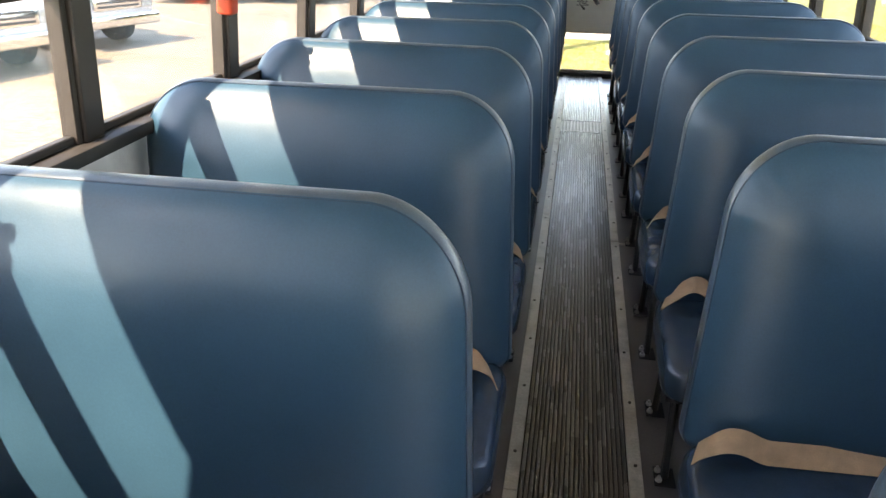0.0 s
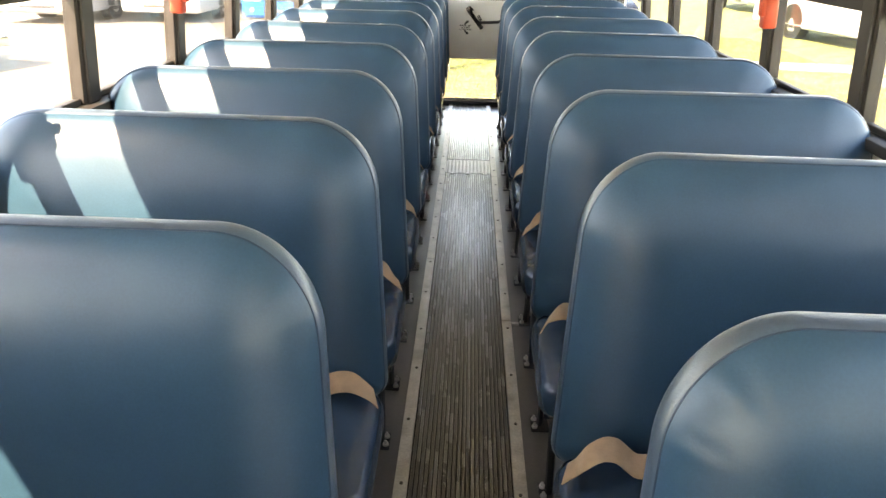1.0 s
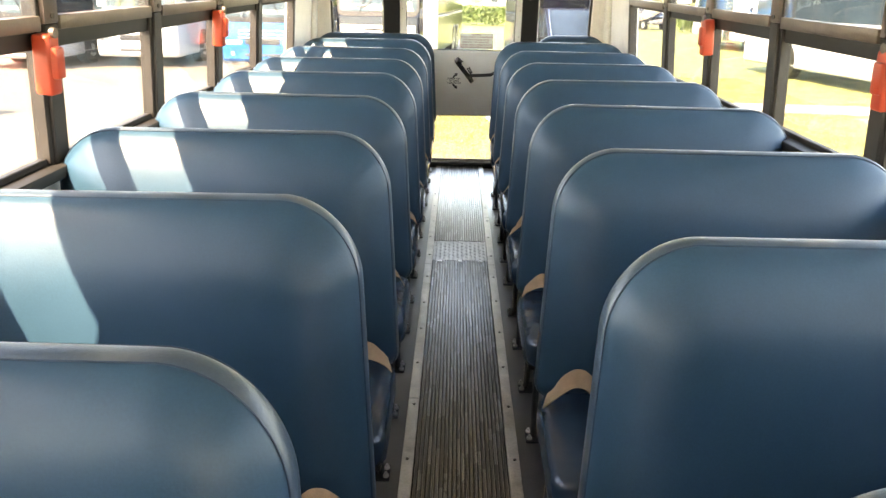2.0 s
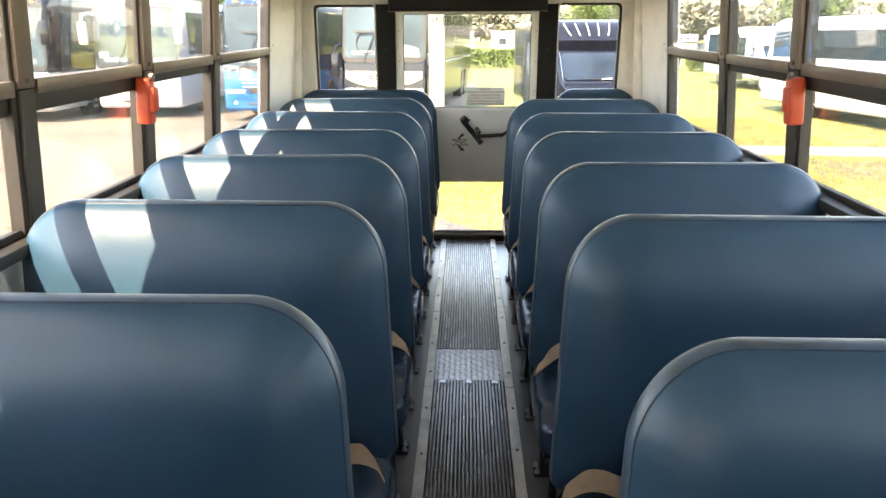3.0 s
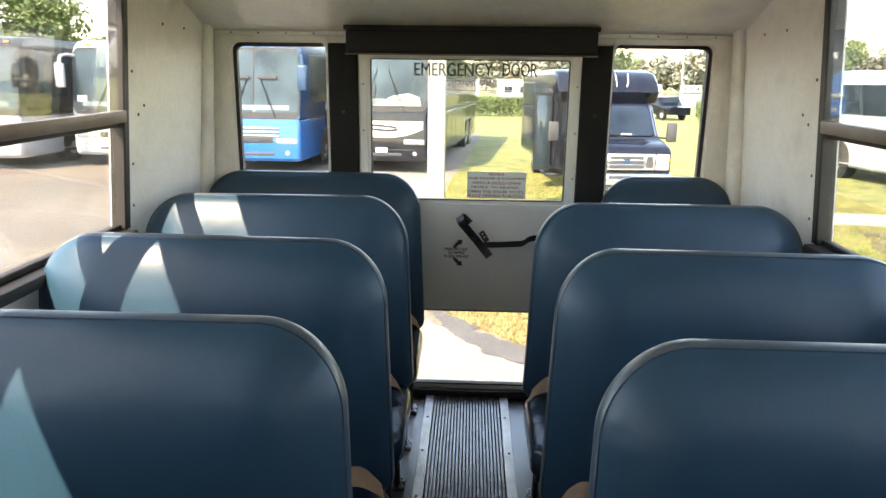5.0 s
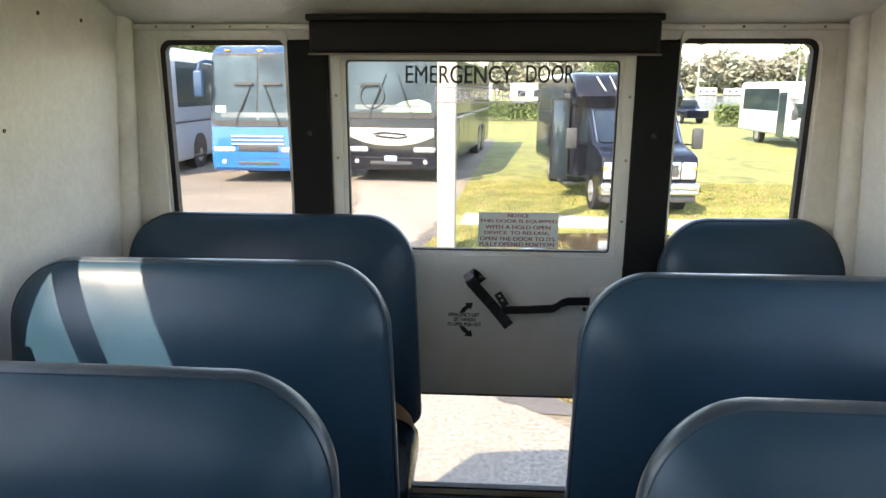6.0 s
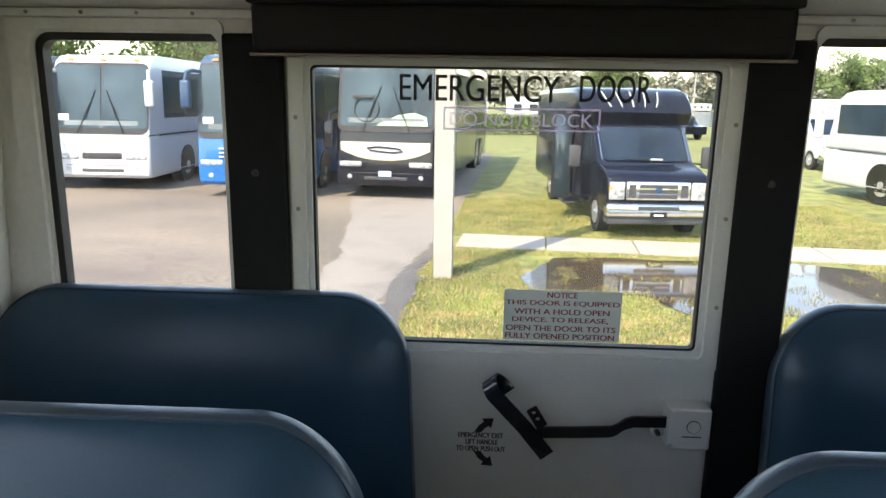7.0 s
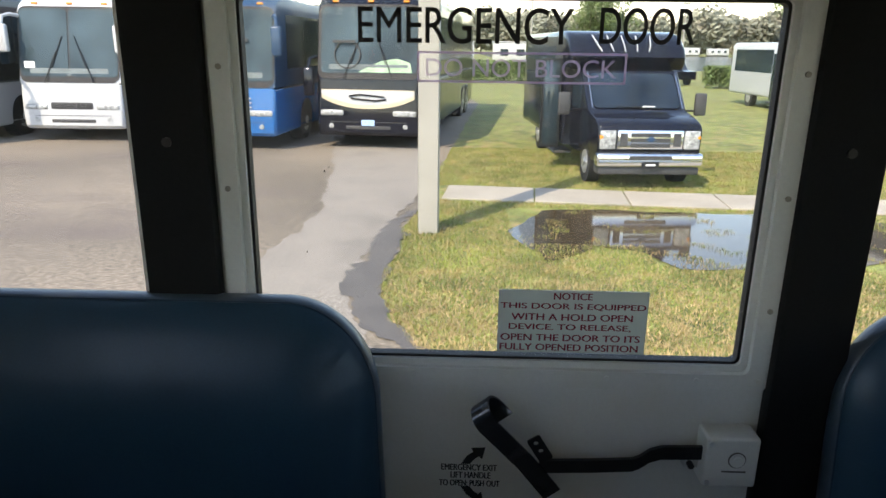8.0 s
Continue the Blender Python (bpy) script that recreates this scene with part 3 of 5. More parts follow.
# door handle: flat steel lever with a curled grip, running to the lock case
way = Vector((-0.62, 0, 0.78))
grip = [Vector((0.058, REAR - 0.05, 0.757)) + way * f + Vector((0, -0.035 * max(0, f) / 0.14, 0)) for f in (-0.085, -0.08, -0.07, -0.04, 0.0, 0.05, 0.09, 0.12)]
top_of_grip = grip[-1]
for k in range(1, 11):                       # the curl: forward, over and back to the door
    a = radians(-20 + 26 * k)
    grip.append(top_of_grip + way * (0.012 + 0.024 * math.sin(a)) + Vector((0.0028 * k, 0.022 - 0.024 * math.cos(a), 0)))
hd = part("door_handle", ribbon(bmesh.new(), grip, [(0.78, 0, 0.62)] * len(grip), 0.036, 0.005), LEVER, door, "black flat steel lever with a curled grip")
tab = sheet(bmesh.new(), rounded(-0.014, 0.014, -0.028, 0.028, 0.004, 3), [[(0.005 * math.cos(a * math.pi / 5), zc + 0.005 * math.sin(a * math.pi / 5)) for a in range(10)] for zc in (-0.004, 0.015)], lambda u, v: Vector((0.084 + 0.8 * u - 0.5 * v, REAR - 0.05, 0.784 + 0.5 * u + 0.8 * v)), Vector((0, 0.004, 0)))
part("release_tab", tab, BLACKM, hd, "black tab with two holes", smooth=False)
part("arm", ribbon(bmesh.new(), [(0.085, REAR - 0.04, 0.743), (0.18, REAR - 0.04, 0.747), (0.255, REAR - 0.04, 0.752), (0.268, REAR - 0.04, 0.758), (0.285, REAR - 0.04, 0.772), (0.305, REAR - 0.04, 0.779), (0.40, REAR - 0.04, 0.782)], [(0, 0, 1)] * 7, 0.026, 0.008), BLACKM, hd, "black cranked bar")
lock = part("lock_case", boxed(0.378, 0.474, REAR - 0.06, REAR - 0.005, 0.7230, 0.8230, 0.006, 3), DOORM, door, "painted lock case")
part("lock_boss", cyl(cyl(bmesh.new(), (0.434, REAR - 0.06, 0.7810), (0.434, REAR - 0.064, 0.7810), 0.014, 18), (0.434, REAR - 0.064, 0.7810), (0.434, REAR - 0.067, 0.7810), 0.008, 14), DOORM, lock)
part("lock_ring", tube(bmesh.new(), [(0.434 + 0.0145 * math.cos(a * math.pi / 10), REAR - 0.062, 0.7810 + 0.0145 * math.sin(a * math.pi / 10)) for a in range(21)], 0.0016, 5), SCREW, lock)
part("lock_seam", boxed(0.41, 0.453, REAR - 0.0612, REAR - 0.06, 0.7550, 0.7575), SCREW, lock, smooth=False)
part("lock_flange", boxed(0.352, 0.380, REAR - 0.03, REAR - 0.005, 0.7400, 0.7640, 0.003, 1), DOORM, lock)
part("lock_pin", cyl(bmesh.new(), (0.362, REAR - 0.028, 0.752), (0.362, REAR - 0.042, 0.752), 0.006, 10), SCREW, lock)
for z in (0.7330, 0.8130):
    part("screw", cyl(bmesh.new(), (0.386, REAR - 0.06, z), (0.386, REAR - 0.064, z), 0.005, 8), STEEL, lock)
P_STK = lambda u, v, w: Vector((u, REAR - 0.0045 - w, v))
for line, a, b, zz in (("EMERGENCY EXIT", -0.096, 0.010, 0.705), ("LIFT HANDLE", -0.078, -0.002, 0.688), ("TO OPEN: PUSH OUT", -0.100, 0.016, 0.670)):
    words("instruction", line, LETTER, door, a, b, zz, zz + 0.0135, P_STK, "small black capitals on the door", bold=0.0006)


def arrow(zc, up):
    bm = bmesh.new()
    pts = [(-0.066, -0.020), (-0.050, 0.006), (-0.034, 0.018), (-0.040, 0.030), (-0.002, 0.032), (-0.010, -0.004), (-0.018, 0.004), (-0.030, -0.004), (-0.042, -0.020)]
    vs = [bm.verts.new((-0.036 + (x + 0.034) * 0.72, REAR - 0.0048, zc + (z if up else -z) * 0.72)) for x, z in pts]
    bm.faces.new(vs)
    return bm


part("arrow", arrow(0.733, True), LETTER, door, "black printed arrow", smooth=False)
part("arrow", arrow(0.655, False), LETTER, door, "black printed arrow", smooth=False)

# head pad above the door
pad = thing("header_pad", "long black vinyl crash pad fixed above the emergency door", "crash pad")
part("cushion", boxed(-0.518, 0.531, 7.872, REAR - 0.002, 1.577, 1.680, 0.016, 3), PAD, pad)
part("lip", boxed(-0.524, 0.537, 7.865, REAR - 0.04, 1.672, 1.692, 0.005, 2), PAD, pad, "thin folded black top edge")
part("lower_edge", boxed(-0.520, 0.533, 7.868, 7.882, 1.573, 1.579, 0.001, 1), FRAME, pad)

SET_REAR = Matrix.Translation((OFF - 0.002, 0, 0.021))       # rear wall, door and pad stand on the step of the floor
for ob in [wall_n, door, sign, pad] + rear_windows:
    ob.matrix_basis = SET_REAR @ ob.matrix_basis

# ---- seats ----
def loft(bm, rings, cap0=True, cap1=True):
    rows = [[bm.verts.new(p) for p in r] for r in rings]
    n = len(rows[0])
    for a, b in zip(rows, rows[1:]):
        for k in range(n):
            bm.faces.new((a[k], a[(k + 1) % n], b[(k + 1) % n], b[k]))
    if cap0:
        bm.faces.new(rows[0][::-1])
    if cap1:
        bm.faces.new(rows[-1])
    return bm


SEAT_H = 0.70                                   # height of the back above its foot
LEAN_BACK = math.tan(radians(9))


NARROWS = 0.075
RAD = 0.168                                     # rounding of the upper corners


def backrest_rings(w, seed, side):
    """Bulging front panel, sewn band and rear panel of a padded seat back, with gathers at the upper corners."""
    rings = []
    for inset, d in ((0.32, -0.086), (0.25, -0.085), (0.2, -0.0825), (0.16, -0.0785), (0.13, -0.074), (0.10, -0.0675), (0.075, -0.060), (0.055, -0.0525), (0.038, -0.0445), (0.025, -0.0365), (0.015, -0.0285), (0.009, -0.0215), (0.006, -0.0165), (0.0045, -0.0135), (0.003, -0.0128), (0.0, -0.008), (-0.0018, 0.0), (-0.002, 0.010), (-0.0005, 0.019), (0.003, 0.026), (0.008, 0.030), (0.02, 0.038), (0.05, 0.044), (0.1, 0.048), (0.3, 0.050)):
        i = min(inset, w / 2 - 0.06, SEAT_H / 2 - 0.03)
        loop = rounded(-w / 2 + i, w / 2 - i, i, SEAT_H - i, max(0.02, RAD - i * 0.85), 26, max(0.012, 0.05 - i * 0.5))
        cx, cz = w / 2 - RAD, SEAT_H - RAD
        ring = []
        for x, z in loop:
            y = d + (z - SEAT_H) * LEAN_BACK
            if inset < 0.09:
                y += 0.0030 * noise.noise(Vector((x * 6 + seed, z * 6, d * 20)))
            if abs(x) > cx - 0.05 and z > cz - 0.05 and 0.0025 < inset < 0.15:
                a = math.atan2(z - cz, abs(x) - cx)
                k = math.exp(-((inset - 0.032) / 0.024) ** 2) if inset > 0.005 else 0.25
                y -= (0.0065 if seed == 3 else 0.0016 if seed == 1 else 0.0008) * k * max(0, 1 - abs(a - 0.55) / 0.7) * math.sin(a * 19 + seed * 2.1 + x) * (0.5 + noise.noise(Vector((a * 3, seed, x))))
            if x * side < 0:                    # the aisle side draws in towards the top
                x *= 1 - NARROWS * max(0.0, z) / SEAT_H
            ring.append((x, y, z + (0.004 * noise.noise(Vector((x * 4 + seed * 3, 0.3, 0)))) if z > 0.5 else z))
        rings.append(ring)
    return rings


def back_mesh(w, seed, side):
    me = finish("backrest", loft(bmesh.new(), backrest_rings(w, seed, side)), VINYL, angle=60)
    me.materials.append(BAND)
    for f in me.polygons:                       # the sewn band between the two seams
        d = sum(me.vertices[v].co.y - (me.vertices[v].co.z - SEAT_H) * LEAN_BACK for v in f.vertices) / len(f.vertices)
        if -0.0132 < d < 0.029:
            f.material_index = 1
    return me


def welt_mesh(w, i, d, side):
    loop = rounded(-w / 2 + i, w / 2 - i, i, SEAT_H - i, RAD - i * 0.85, 26, 0.045)
    pts = [(x * (1 - NARROWS * max(0.0, z) / SEAT_H if x * side < 0 else 1.0), d + (z - SEAT_H) * LEAN_BACK, z) for x, z in loop]
    pts = pts[40:] + pts[:14]                   # up one side, over the top and down the other
    return finish("welt", tube(bmesh.new(), pts, 0.0014, 6), WELT)


def cushion_mesh(w):
    rings = []
    for inset, z in ((0.09, 0.0), (0.02, 0.0), (0.006, 0.006), (0.0, 0.02), (-0.002, 0.05), (0.0, 0.085), (0.006, 0.098), (0.02, 0.108), (0.06, 0.114), (0.14, 0.117)):
        rings.append([(x, y, z + (0.004 * noise.noise(Vector((x * 7, y * 7, 1))) if z > 0.09 else 0)) for x, y in rounded(-w / 2 + inset, w / 2 - inset, -0.40 + inset, -0.005 - inset * 0.2, max(0.015, 0.06 - inset * 0.3), 6)])
    return finish("cushion", loft(bmesh.new(), rings), GLOSSY, angle=60)


WIDE = {-1: 1.0, 1: 0.965}                      # bench widths on either side of the aisle
NARROW = 0.61
KINDS = [(WIDE[-1], -1), (WIDE[1], 1), (NARROW, 1)]
BACKS = {k: [back_mesh(k[0], n, k[1]) for n in range(4 if k[0] > 0.7 else 1)] for k in KINDS}
WELTS = {k: (welt_mesh(k[0], 0.0042, -0.0142, k[1]), welt_mesh(k[0], 0.0065, 0.0292, k[1])) for k in KINDS}
CUSH = {k[0]: cushion_mesh(k[0] - 0.01) for k in KINDS}
LEG = finish("leg", tube(bmesh.new(), [(0, -0.34, 0), (0, -0.33, 0.05), (0, -0.30, 0.24), (0, -0.28, 0.268), (0, -0.24, 0.28), (0, -0.12, 0.28), (0, -0.08, 0.268), (0, -0.06, 0.24), (0, -0.03, 0.05), (0, -0.02, 0)], 0.0125, 8), BLACKM)
FOOT = finish("foot_plate", boxed(-0.03, 0.03, -0.04, 0.04, 0, 0.006, 0.002, 1), BLACKM)
BOLT = finish("bolt", cyl(cyl(bmesh.new(), (0, 0, 0), (0, 0, 0.008), 0.010, 8), (0, 0, 0.008), (0, 0, 0.018), 0.005, 6), STEEL)
RAIL = {k[0]: finish("seat_frame", boxed(-k[0] / 2 + 0.02, k[0] / 2 - 0.02, -0.0125, 0.0125, -0.03, 0.0, 0.003, 1), BLACKM) for k in KINDS}
PAN_Z = 0.30


def belt_mesh(kind):
    """Tan webbing that comes out of the crease and lies in a loose loop on the cushion; x runs from the aisle inward."""
    if kind == 0:
        pts = [(-0.012, -0.10, 0.010), (0.004, -0.105, 0.030), (0.03, -0.11, 0.066), (0.06, -0.11, 0.088), (0.09, -0.105, 0.082), (0.115, -0.10, 0.058), (0.14, -0.095, 0.036), (0.18, -0.085, 0.028), (0.27, -0.072, 0.024), (0.55, -0.06, 0.020)]
        ups = [(0.3, 0.8, 0.3)] * 2 + [(0.1, 0.72, 0.62)] * 4 + [(0.0, 0.6, 0.75)] * 4
    elif kind == 1:
        pts = [(-0.01, -0.09, 0.014), (0.01, -0.095, 0.04), (0.045, -0.095, 0.062), (0.085, -0.09, 0.058), (0.13, -0.08, 0.034), (0.18, -0.07, 0.026), (0.45, -0.05, 0.020)]
        ups = [(0.3, 0.75, 0.5)] * 2 + [(0.1, 0.6, 0.78)] * 5
    else:
        pts = [(0.0, -0.13, 0.006), (0.02, -0.12, 0.036), (0.055, -0.11, 0.052), (0.10, -0.095, 0.038), (0.15, -0.08, 0.024), (0.42, -0.05, 0.018)]
        ups = [(0.4, 0.8, 0.3)] * 2 + [(0.1, 0.65, 0.7)] * 4
    fine_p, fine_u = [], []
    for i in range(len(pts) - 1):
        p0, p1, p2, p3 = (Vector(pts[max(0, min(len(pts) - 1, j))]) for j in (i - 1, i, i + 1, i + 2))
        for k in range(4):
            f = k / 4
            fine_p.append(0.5 * (2 * p1 + (p2 - p0) * f + (2 * p0 - 5 * p1 + 4 * p2 - p3) * f * f + (3 * p1 - p0 - 3 * p2 + p3) * f ** 3))
            fine_u.append(Vector(ups[i]).lerp(Vector(ups[i + 1]), f))
    fine_p.append(Vector(pts[-1]))
    fine_u.append(Vector(ups[-1]))
    return finish("seat_belt", ribbon(bmesh.new(), fine_p, fine_u, 0.052, 0.0024), WEB)


BELTS = [belt_mesh(k) for k in range(3)]


def seat(s, y, w, i):
    """A bench seat that faces the front; y: the line of its top edge."""
    xc = s * (0.200 + w / 2) if w > 0.7 else s * (1.165 - w / 2)
    t = thing("bus_seat", "dark blue vinyl bench seat with a high padded back" if w > 0.7 else "narrow dark blue vinyl bench seat by the rear window", "seat", pose(xc, y - 0.006, 0), "bench seats along the aisle")
    low = 1.086 - SEAT_H
    b = share("backrest", BACKS[w, s][0 if w < 0.7 else 3 if s > 0 and i == 9 else (i + 1) % 3], t, pose(0, 0, low))
    for m in WELTS[w, s]:
        share("seam", m, b)
    foot = -SEAT_H * LEAN_BACK
    share("cushion", CUSH[w], t, pose(0, foot + 0.0, PAN_Z + 0.01, 3, 0, 0))
    for yy in (-0.3575, -0.0475):
        share("seat_frame", RAIL[w], t, pose(0, foot + yy, PAN_Z + 0.008))
    aisle = -s * (w / 2 - 0.06)
    lg = share("leg", LEG, t, pose(aisle, foot, -0.006))
    share("leg", LEG, t, pose(-aisle * 0.9, foot, -0.006))
    for yy in (-0.34, -0.02):
        share("foot_plate", FOOT, lg, pose(0, yy, -0.004))
        share("bolt", BOLT, lg, pose(-s * 0.018, yy + 0.02, 0.001))
        share("bolt", BOLT, lg, pose(-s * 0.018, yy - 0.02, 0.001))
    return t, aisle, foot


LEFT_Y = [7.966, 7.357, 6.70, 6.07, 5.438, 4.777, 4.111, 3.461, 2.828, 2.155, 1.428, 0.77]
RIGHT_Y = [7.985, 7.307, 6.641, 6.006, 5.316, 4.651, 3.957, 3.262, 2.603, 1.931, 1.10]
for s, ys in ((-1, LEFT_Y), (1, RIGHT_Y)):
    for i, y in enumerate(ys):
        w = NARROW if (s > 0 and i == 0) else WIDE[s]
        t, aisle, foot = seat(s, y, w, i)
        k = (0, 1, 0, 2)[i % 4] if s > 0 else (1, 2, 1, 0)[i % 4]
        bx = t.location.x + (-s) * (w / 2 - 0.03)
        bt = thing("seat_belt", "tan webbing seat belt lying loose on a blue seat", "seat belt", pose(bx, y - 0.006 + foot, PAN_Z + 0.125), "seat belts")
        ob = share("strap", BELTS[k], bt, Matrix.Diagonal((s, 1, 1, 1)))

# ---- the yard outside ----
ASPHALT = mat("sun_bleached_asphalt", (0.182, 0.150, 0.111), 0.85, vary=0.28, scale=0.3, fine=0.5, fine_scale=24, bump=0.6, bump_scale=30, dirt=(0.135, 0.108, 0.088), dirt_scale=0.5, stretch=(0.6, 1, 1))
SANDY = mat("sandy_worn_asphalt", (0.205, 0.160, 0.104), 0.85, vary=0.3, scale=0.4, fine=0.5, fine_scale=20, bump=0.6, bump_scale=30, dirt=(0.155, 0.120, 0.082), dirt_scale=0.6, stretch=(0.6, 1, 1))
DRIVE = mat("pale_worn_driveway", (0.25, 0.222, 0.185), 0.85, vary=0.16, scale=0.9, fine=0.45, fine_scale=30, bump=0.5, bump_scale=35, dirt=(0.19, 0.17, 0.145), dirt_scale=0.9)
WETASPH = mat("damp_dark_asphalt", (0.10, 0.09, 0.08), 0.7, vary=0.2, scale=1.5, fine=0.25, fine_scale=30, bump=0.4, bump_scale=40)
CONC = mat("pale_concrete", (0.35, 0.312, 0.25), 0.85, vary=0.12, scale=1.2, fine=0.15, fine_scale=40, bump=0.3, bump_scale=50, dirt=(0.31, 0.275, 0.22), dirt_scale=0.8)
GRASS = mat("dry_mown_grass", (0.160, 0.180, 0.045), 0.9, vary=0.5, scale=2.2, fine=0.75, fine_scale=28, bump=0.9, bump_scale=40, dirt=(0.33, 0.24, 0.10), dirt_scale=3.5)
BLADE = mat("grass_blades", (0.185, 0.215, 0.045), 0.8, vary=0.45, scale=1.2, fine=0.6, fine_scale=22, dirt=(0.40, 0.285, 0.115), dirt_scale=4.0)
DRYBLADE = mat("dry_grass_blades", (0.40, 0.295, 0.15), 0.8, vary=0.35, scale=2.0, fine=0.5, fine_scale=20)
WATER = mat("puddle_water", (0.065, 0.047, 0.026), 0.05, vary=0.4, scale=0.8, bump=0.03, bump_scale=6, spec=0.3)
POLEM = mat("whitewashed_pole", (0.35, 0.33, 0.285), 0.7, vary=0.06, scale=2, fine=0.05, bump=0.2, bump_scale=30)
LEAFM = mat("leaves", (0.10, 0.145, 0.04), 0.7, vary=0.45, scale=1.2)
BARK = mat("grey_bark", (0.16, 0.13, 0.10), 0.9, vary=0.3, scale=6, bump=0.6, bump_scale=20)
WHITEP = mat("white_bus_paint", (0.50, 0.505, 0.50), 0.3, vary=0.03, scale=1.5, coat=0.4)
BLUEP = mat("bright_blue_paint", (0.002, 0.112, 0.350), 0.25, vary=0.06, scale=1.5, coat=0.4)
BLACKP = mat("black_gloss_paint", (0.006, 0.007, 0.013), 0.12, vary=0.2, scale=1.5, spec=0.4)
DEEPBLUE = mat("deep_blue_paint", (0.012, 0.045, 0.10), 0.4, vary=0.06, scale=1.5, coat=0.2)
CREAMP = mat("cream_paint", (0.62, 0.52, 0.36), 0.3, vary=0.05, scale=2, coat=0.4)
SILVERP = mat("silver_paint", (0.5, 0.5, 0.5), 0.3, metal=0.4, vary=0.05, scale=2, coat=0.4)
VANGL = mat("van_windscreen", (0.016, 0.026, 0.04), 0.06, vary=0.5, scale=1.2, spec=0.15)
DARKGL = mat("dark_vehicle_glass", (0.025, 0.04, 0.05), 0.08, vary=0.3, scale=0.7, coat=0.2)
SHIELD = mat("windscreen", (0.05, 0.075, 0.085), 0.07, vary=0.45, scale=0.9, spec=0.2)
CHROME = mat("chrome", (0.75, 0.75, 0.76), 0.12, metal=1.0, vary=0.05)
TYRE = mat("tyre_rubber", (0.02, 0.02, 0.02), 0.8, vary=0.2, scale=8)
RIM = mat("wheel_rim", (0.55, 0.55, 0.55), 0.3, metal=0.7)
LAMP = mat("headlamp_glass", (0.34, 0.35, 0.34), 0.12, vary=0.5, scale=14, coat=0.4)
AMBER = mat("amber_lens", (0.85, 0.28, 0.03), 0.2)
PLASTIC = mat("grey_black_plastic", (0.05, 0.05, 0.05), 0.6, vary=0.2, scale=10)
PAPER = mat("white_card", (0.8, 0.82, 0.8), 0.7)
PLATEB = mat("blue_white_plate", (0.35, 0.5, 0.75), 0.5)
GREENSH = mat("pale_green_sunshade", (0.35, 0.5, 0.32), 0.6, vary=0.3, scale=3)

INSIDE = set(scene.objects)
bm = bmesh.new()
R = 900
g = [[bm.verts.new((x, y, GROUND)) for x in (-R, -60, 60, R)] for y in (-R, -40, 80, R)]
for i in range(3):
    for j in range(3):
        bm.faces.new((g[i][j], g[i][j + 1], g[i + 1][j + 1], g[i + 1][j]))
ground = solid("ground", bm, GRASS, "flat mown grass yard, green and straw-coloured", "grass", smooth=False)


def near(pts):
    """The verge as it lies behind the bus."""
    return [(x - 0.13, 12.1 + (y - 12.3) * 0.945) for x, y in pts]


def patch(name, pts, material, z, label, category="road", kind="structure", wob=0.0, seed=0, step=0.25, torn=0.0):
    bm = bmesh.new()
    fine = []
    for (x0, y0), (x1, y1) in zip(pts, pts[1:] + pts[:1]):
        n = max(1, int(math.hypot(x1 - x0, y1 - y0) / step)) if wob else 1
        n = min(n, 160)
        for k in range(n):
            f = k / n
            x, y = x0 + (x1 - x0) * f, y0 + (y1 - y0) * f
            if wob:
                x += wob * noise.noise(Vector((x * 1.3, y * 1.3, seed))) + wob * 0.5 * noise.noise(Vector((x * 5, y * 5, seed + 4)))
                y += wob * noise.noise(Vector((x * 1.3, y * 1.3, seed + 9)))
                x += torn * (noise.noise(Vector((x * 9, y * 7, seed + 2))) + 0.6 * noise.noise(Vector((x * 23, y * 19, seed + 3))))
            fine.append((x, y))
    vs = [bm.verts.new((x, y, GROUND + z)) for x, y in fine]
    bmesh.ops.triangle_fill(bm, use_beauty=True, edges=[bm.edges.new((vs[i], vs[(i + 1) % len(vs)])) for i in range(len(vs))])
    for f in bm.faces:
        if f.normal.z < 0:
            f.normal_flip()
    me = bpy.data.meshes.new(name)
    bm.to_mesh(me)
    bm.free()
    me.materials.append(material)
    return tagged(new(name, me), label, category, "", kind)


EDGE = near([(1.9, 9.0), (1.0, 10.6), (0.25, 11.6), (-0.36, 12.3), (-0.62, 13.0), (-0.80, 13.7), (-0.85, 14.5), (-0.72, 15.4), (-0.82, 16.4), (-0.62, 18.0), (-0.55, 18.9), (-0.5, 20.2), (-0.3, 25.0), (0.6, 40.0)])
patch("road", [(-70, -40), (3.2, -40), (4.2, 8.6)] + EDGE + [(-2, 60), (-70, 60)], ASPHALT, 0.006, "wide sun-bleached tan asphalt parking lot", "road", wob=0.06, seed=1)
patch("sandy_lot", [(-69, -39), (-1.4, -39), (-1.6, 6.0), (-3.0, 11.0), (-6.0, 13.0), (-14.0, 14.0), (-69, 15.0)], SANDY, 0.009, "sandy tan part of the parking lot", "road", wob=0.5, seed=21)
patch("driveway", near([(-2.8, 8.0), (2.0, 8.0), (1.5, 9.0), (0.7, 10.6), (0.0, 11.5), (-0.75, 12.4), (-1.15, 14.0), (-1.05, 16.5), (-0.75, 18.5), (-0.6, 25.0), (-3.2, 25.0), (-2.65, 22.0), (-2.1, 17.3), (-2.3, 15.0)]), DRIVE, 0.011, "paler worn strip of concrete driveway", "road", wob=0.12, seed=3, step=0.08, torn=0.06)
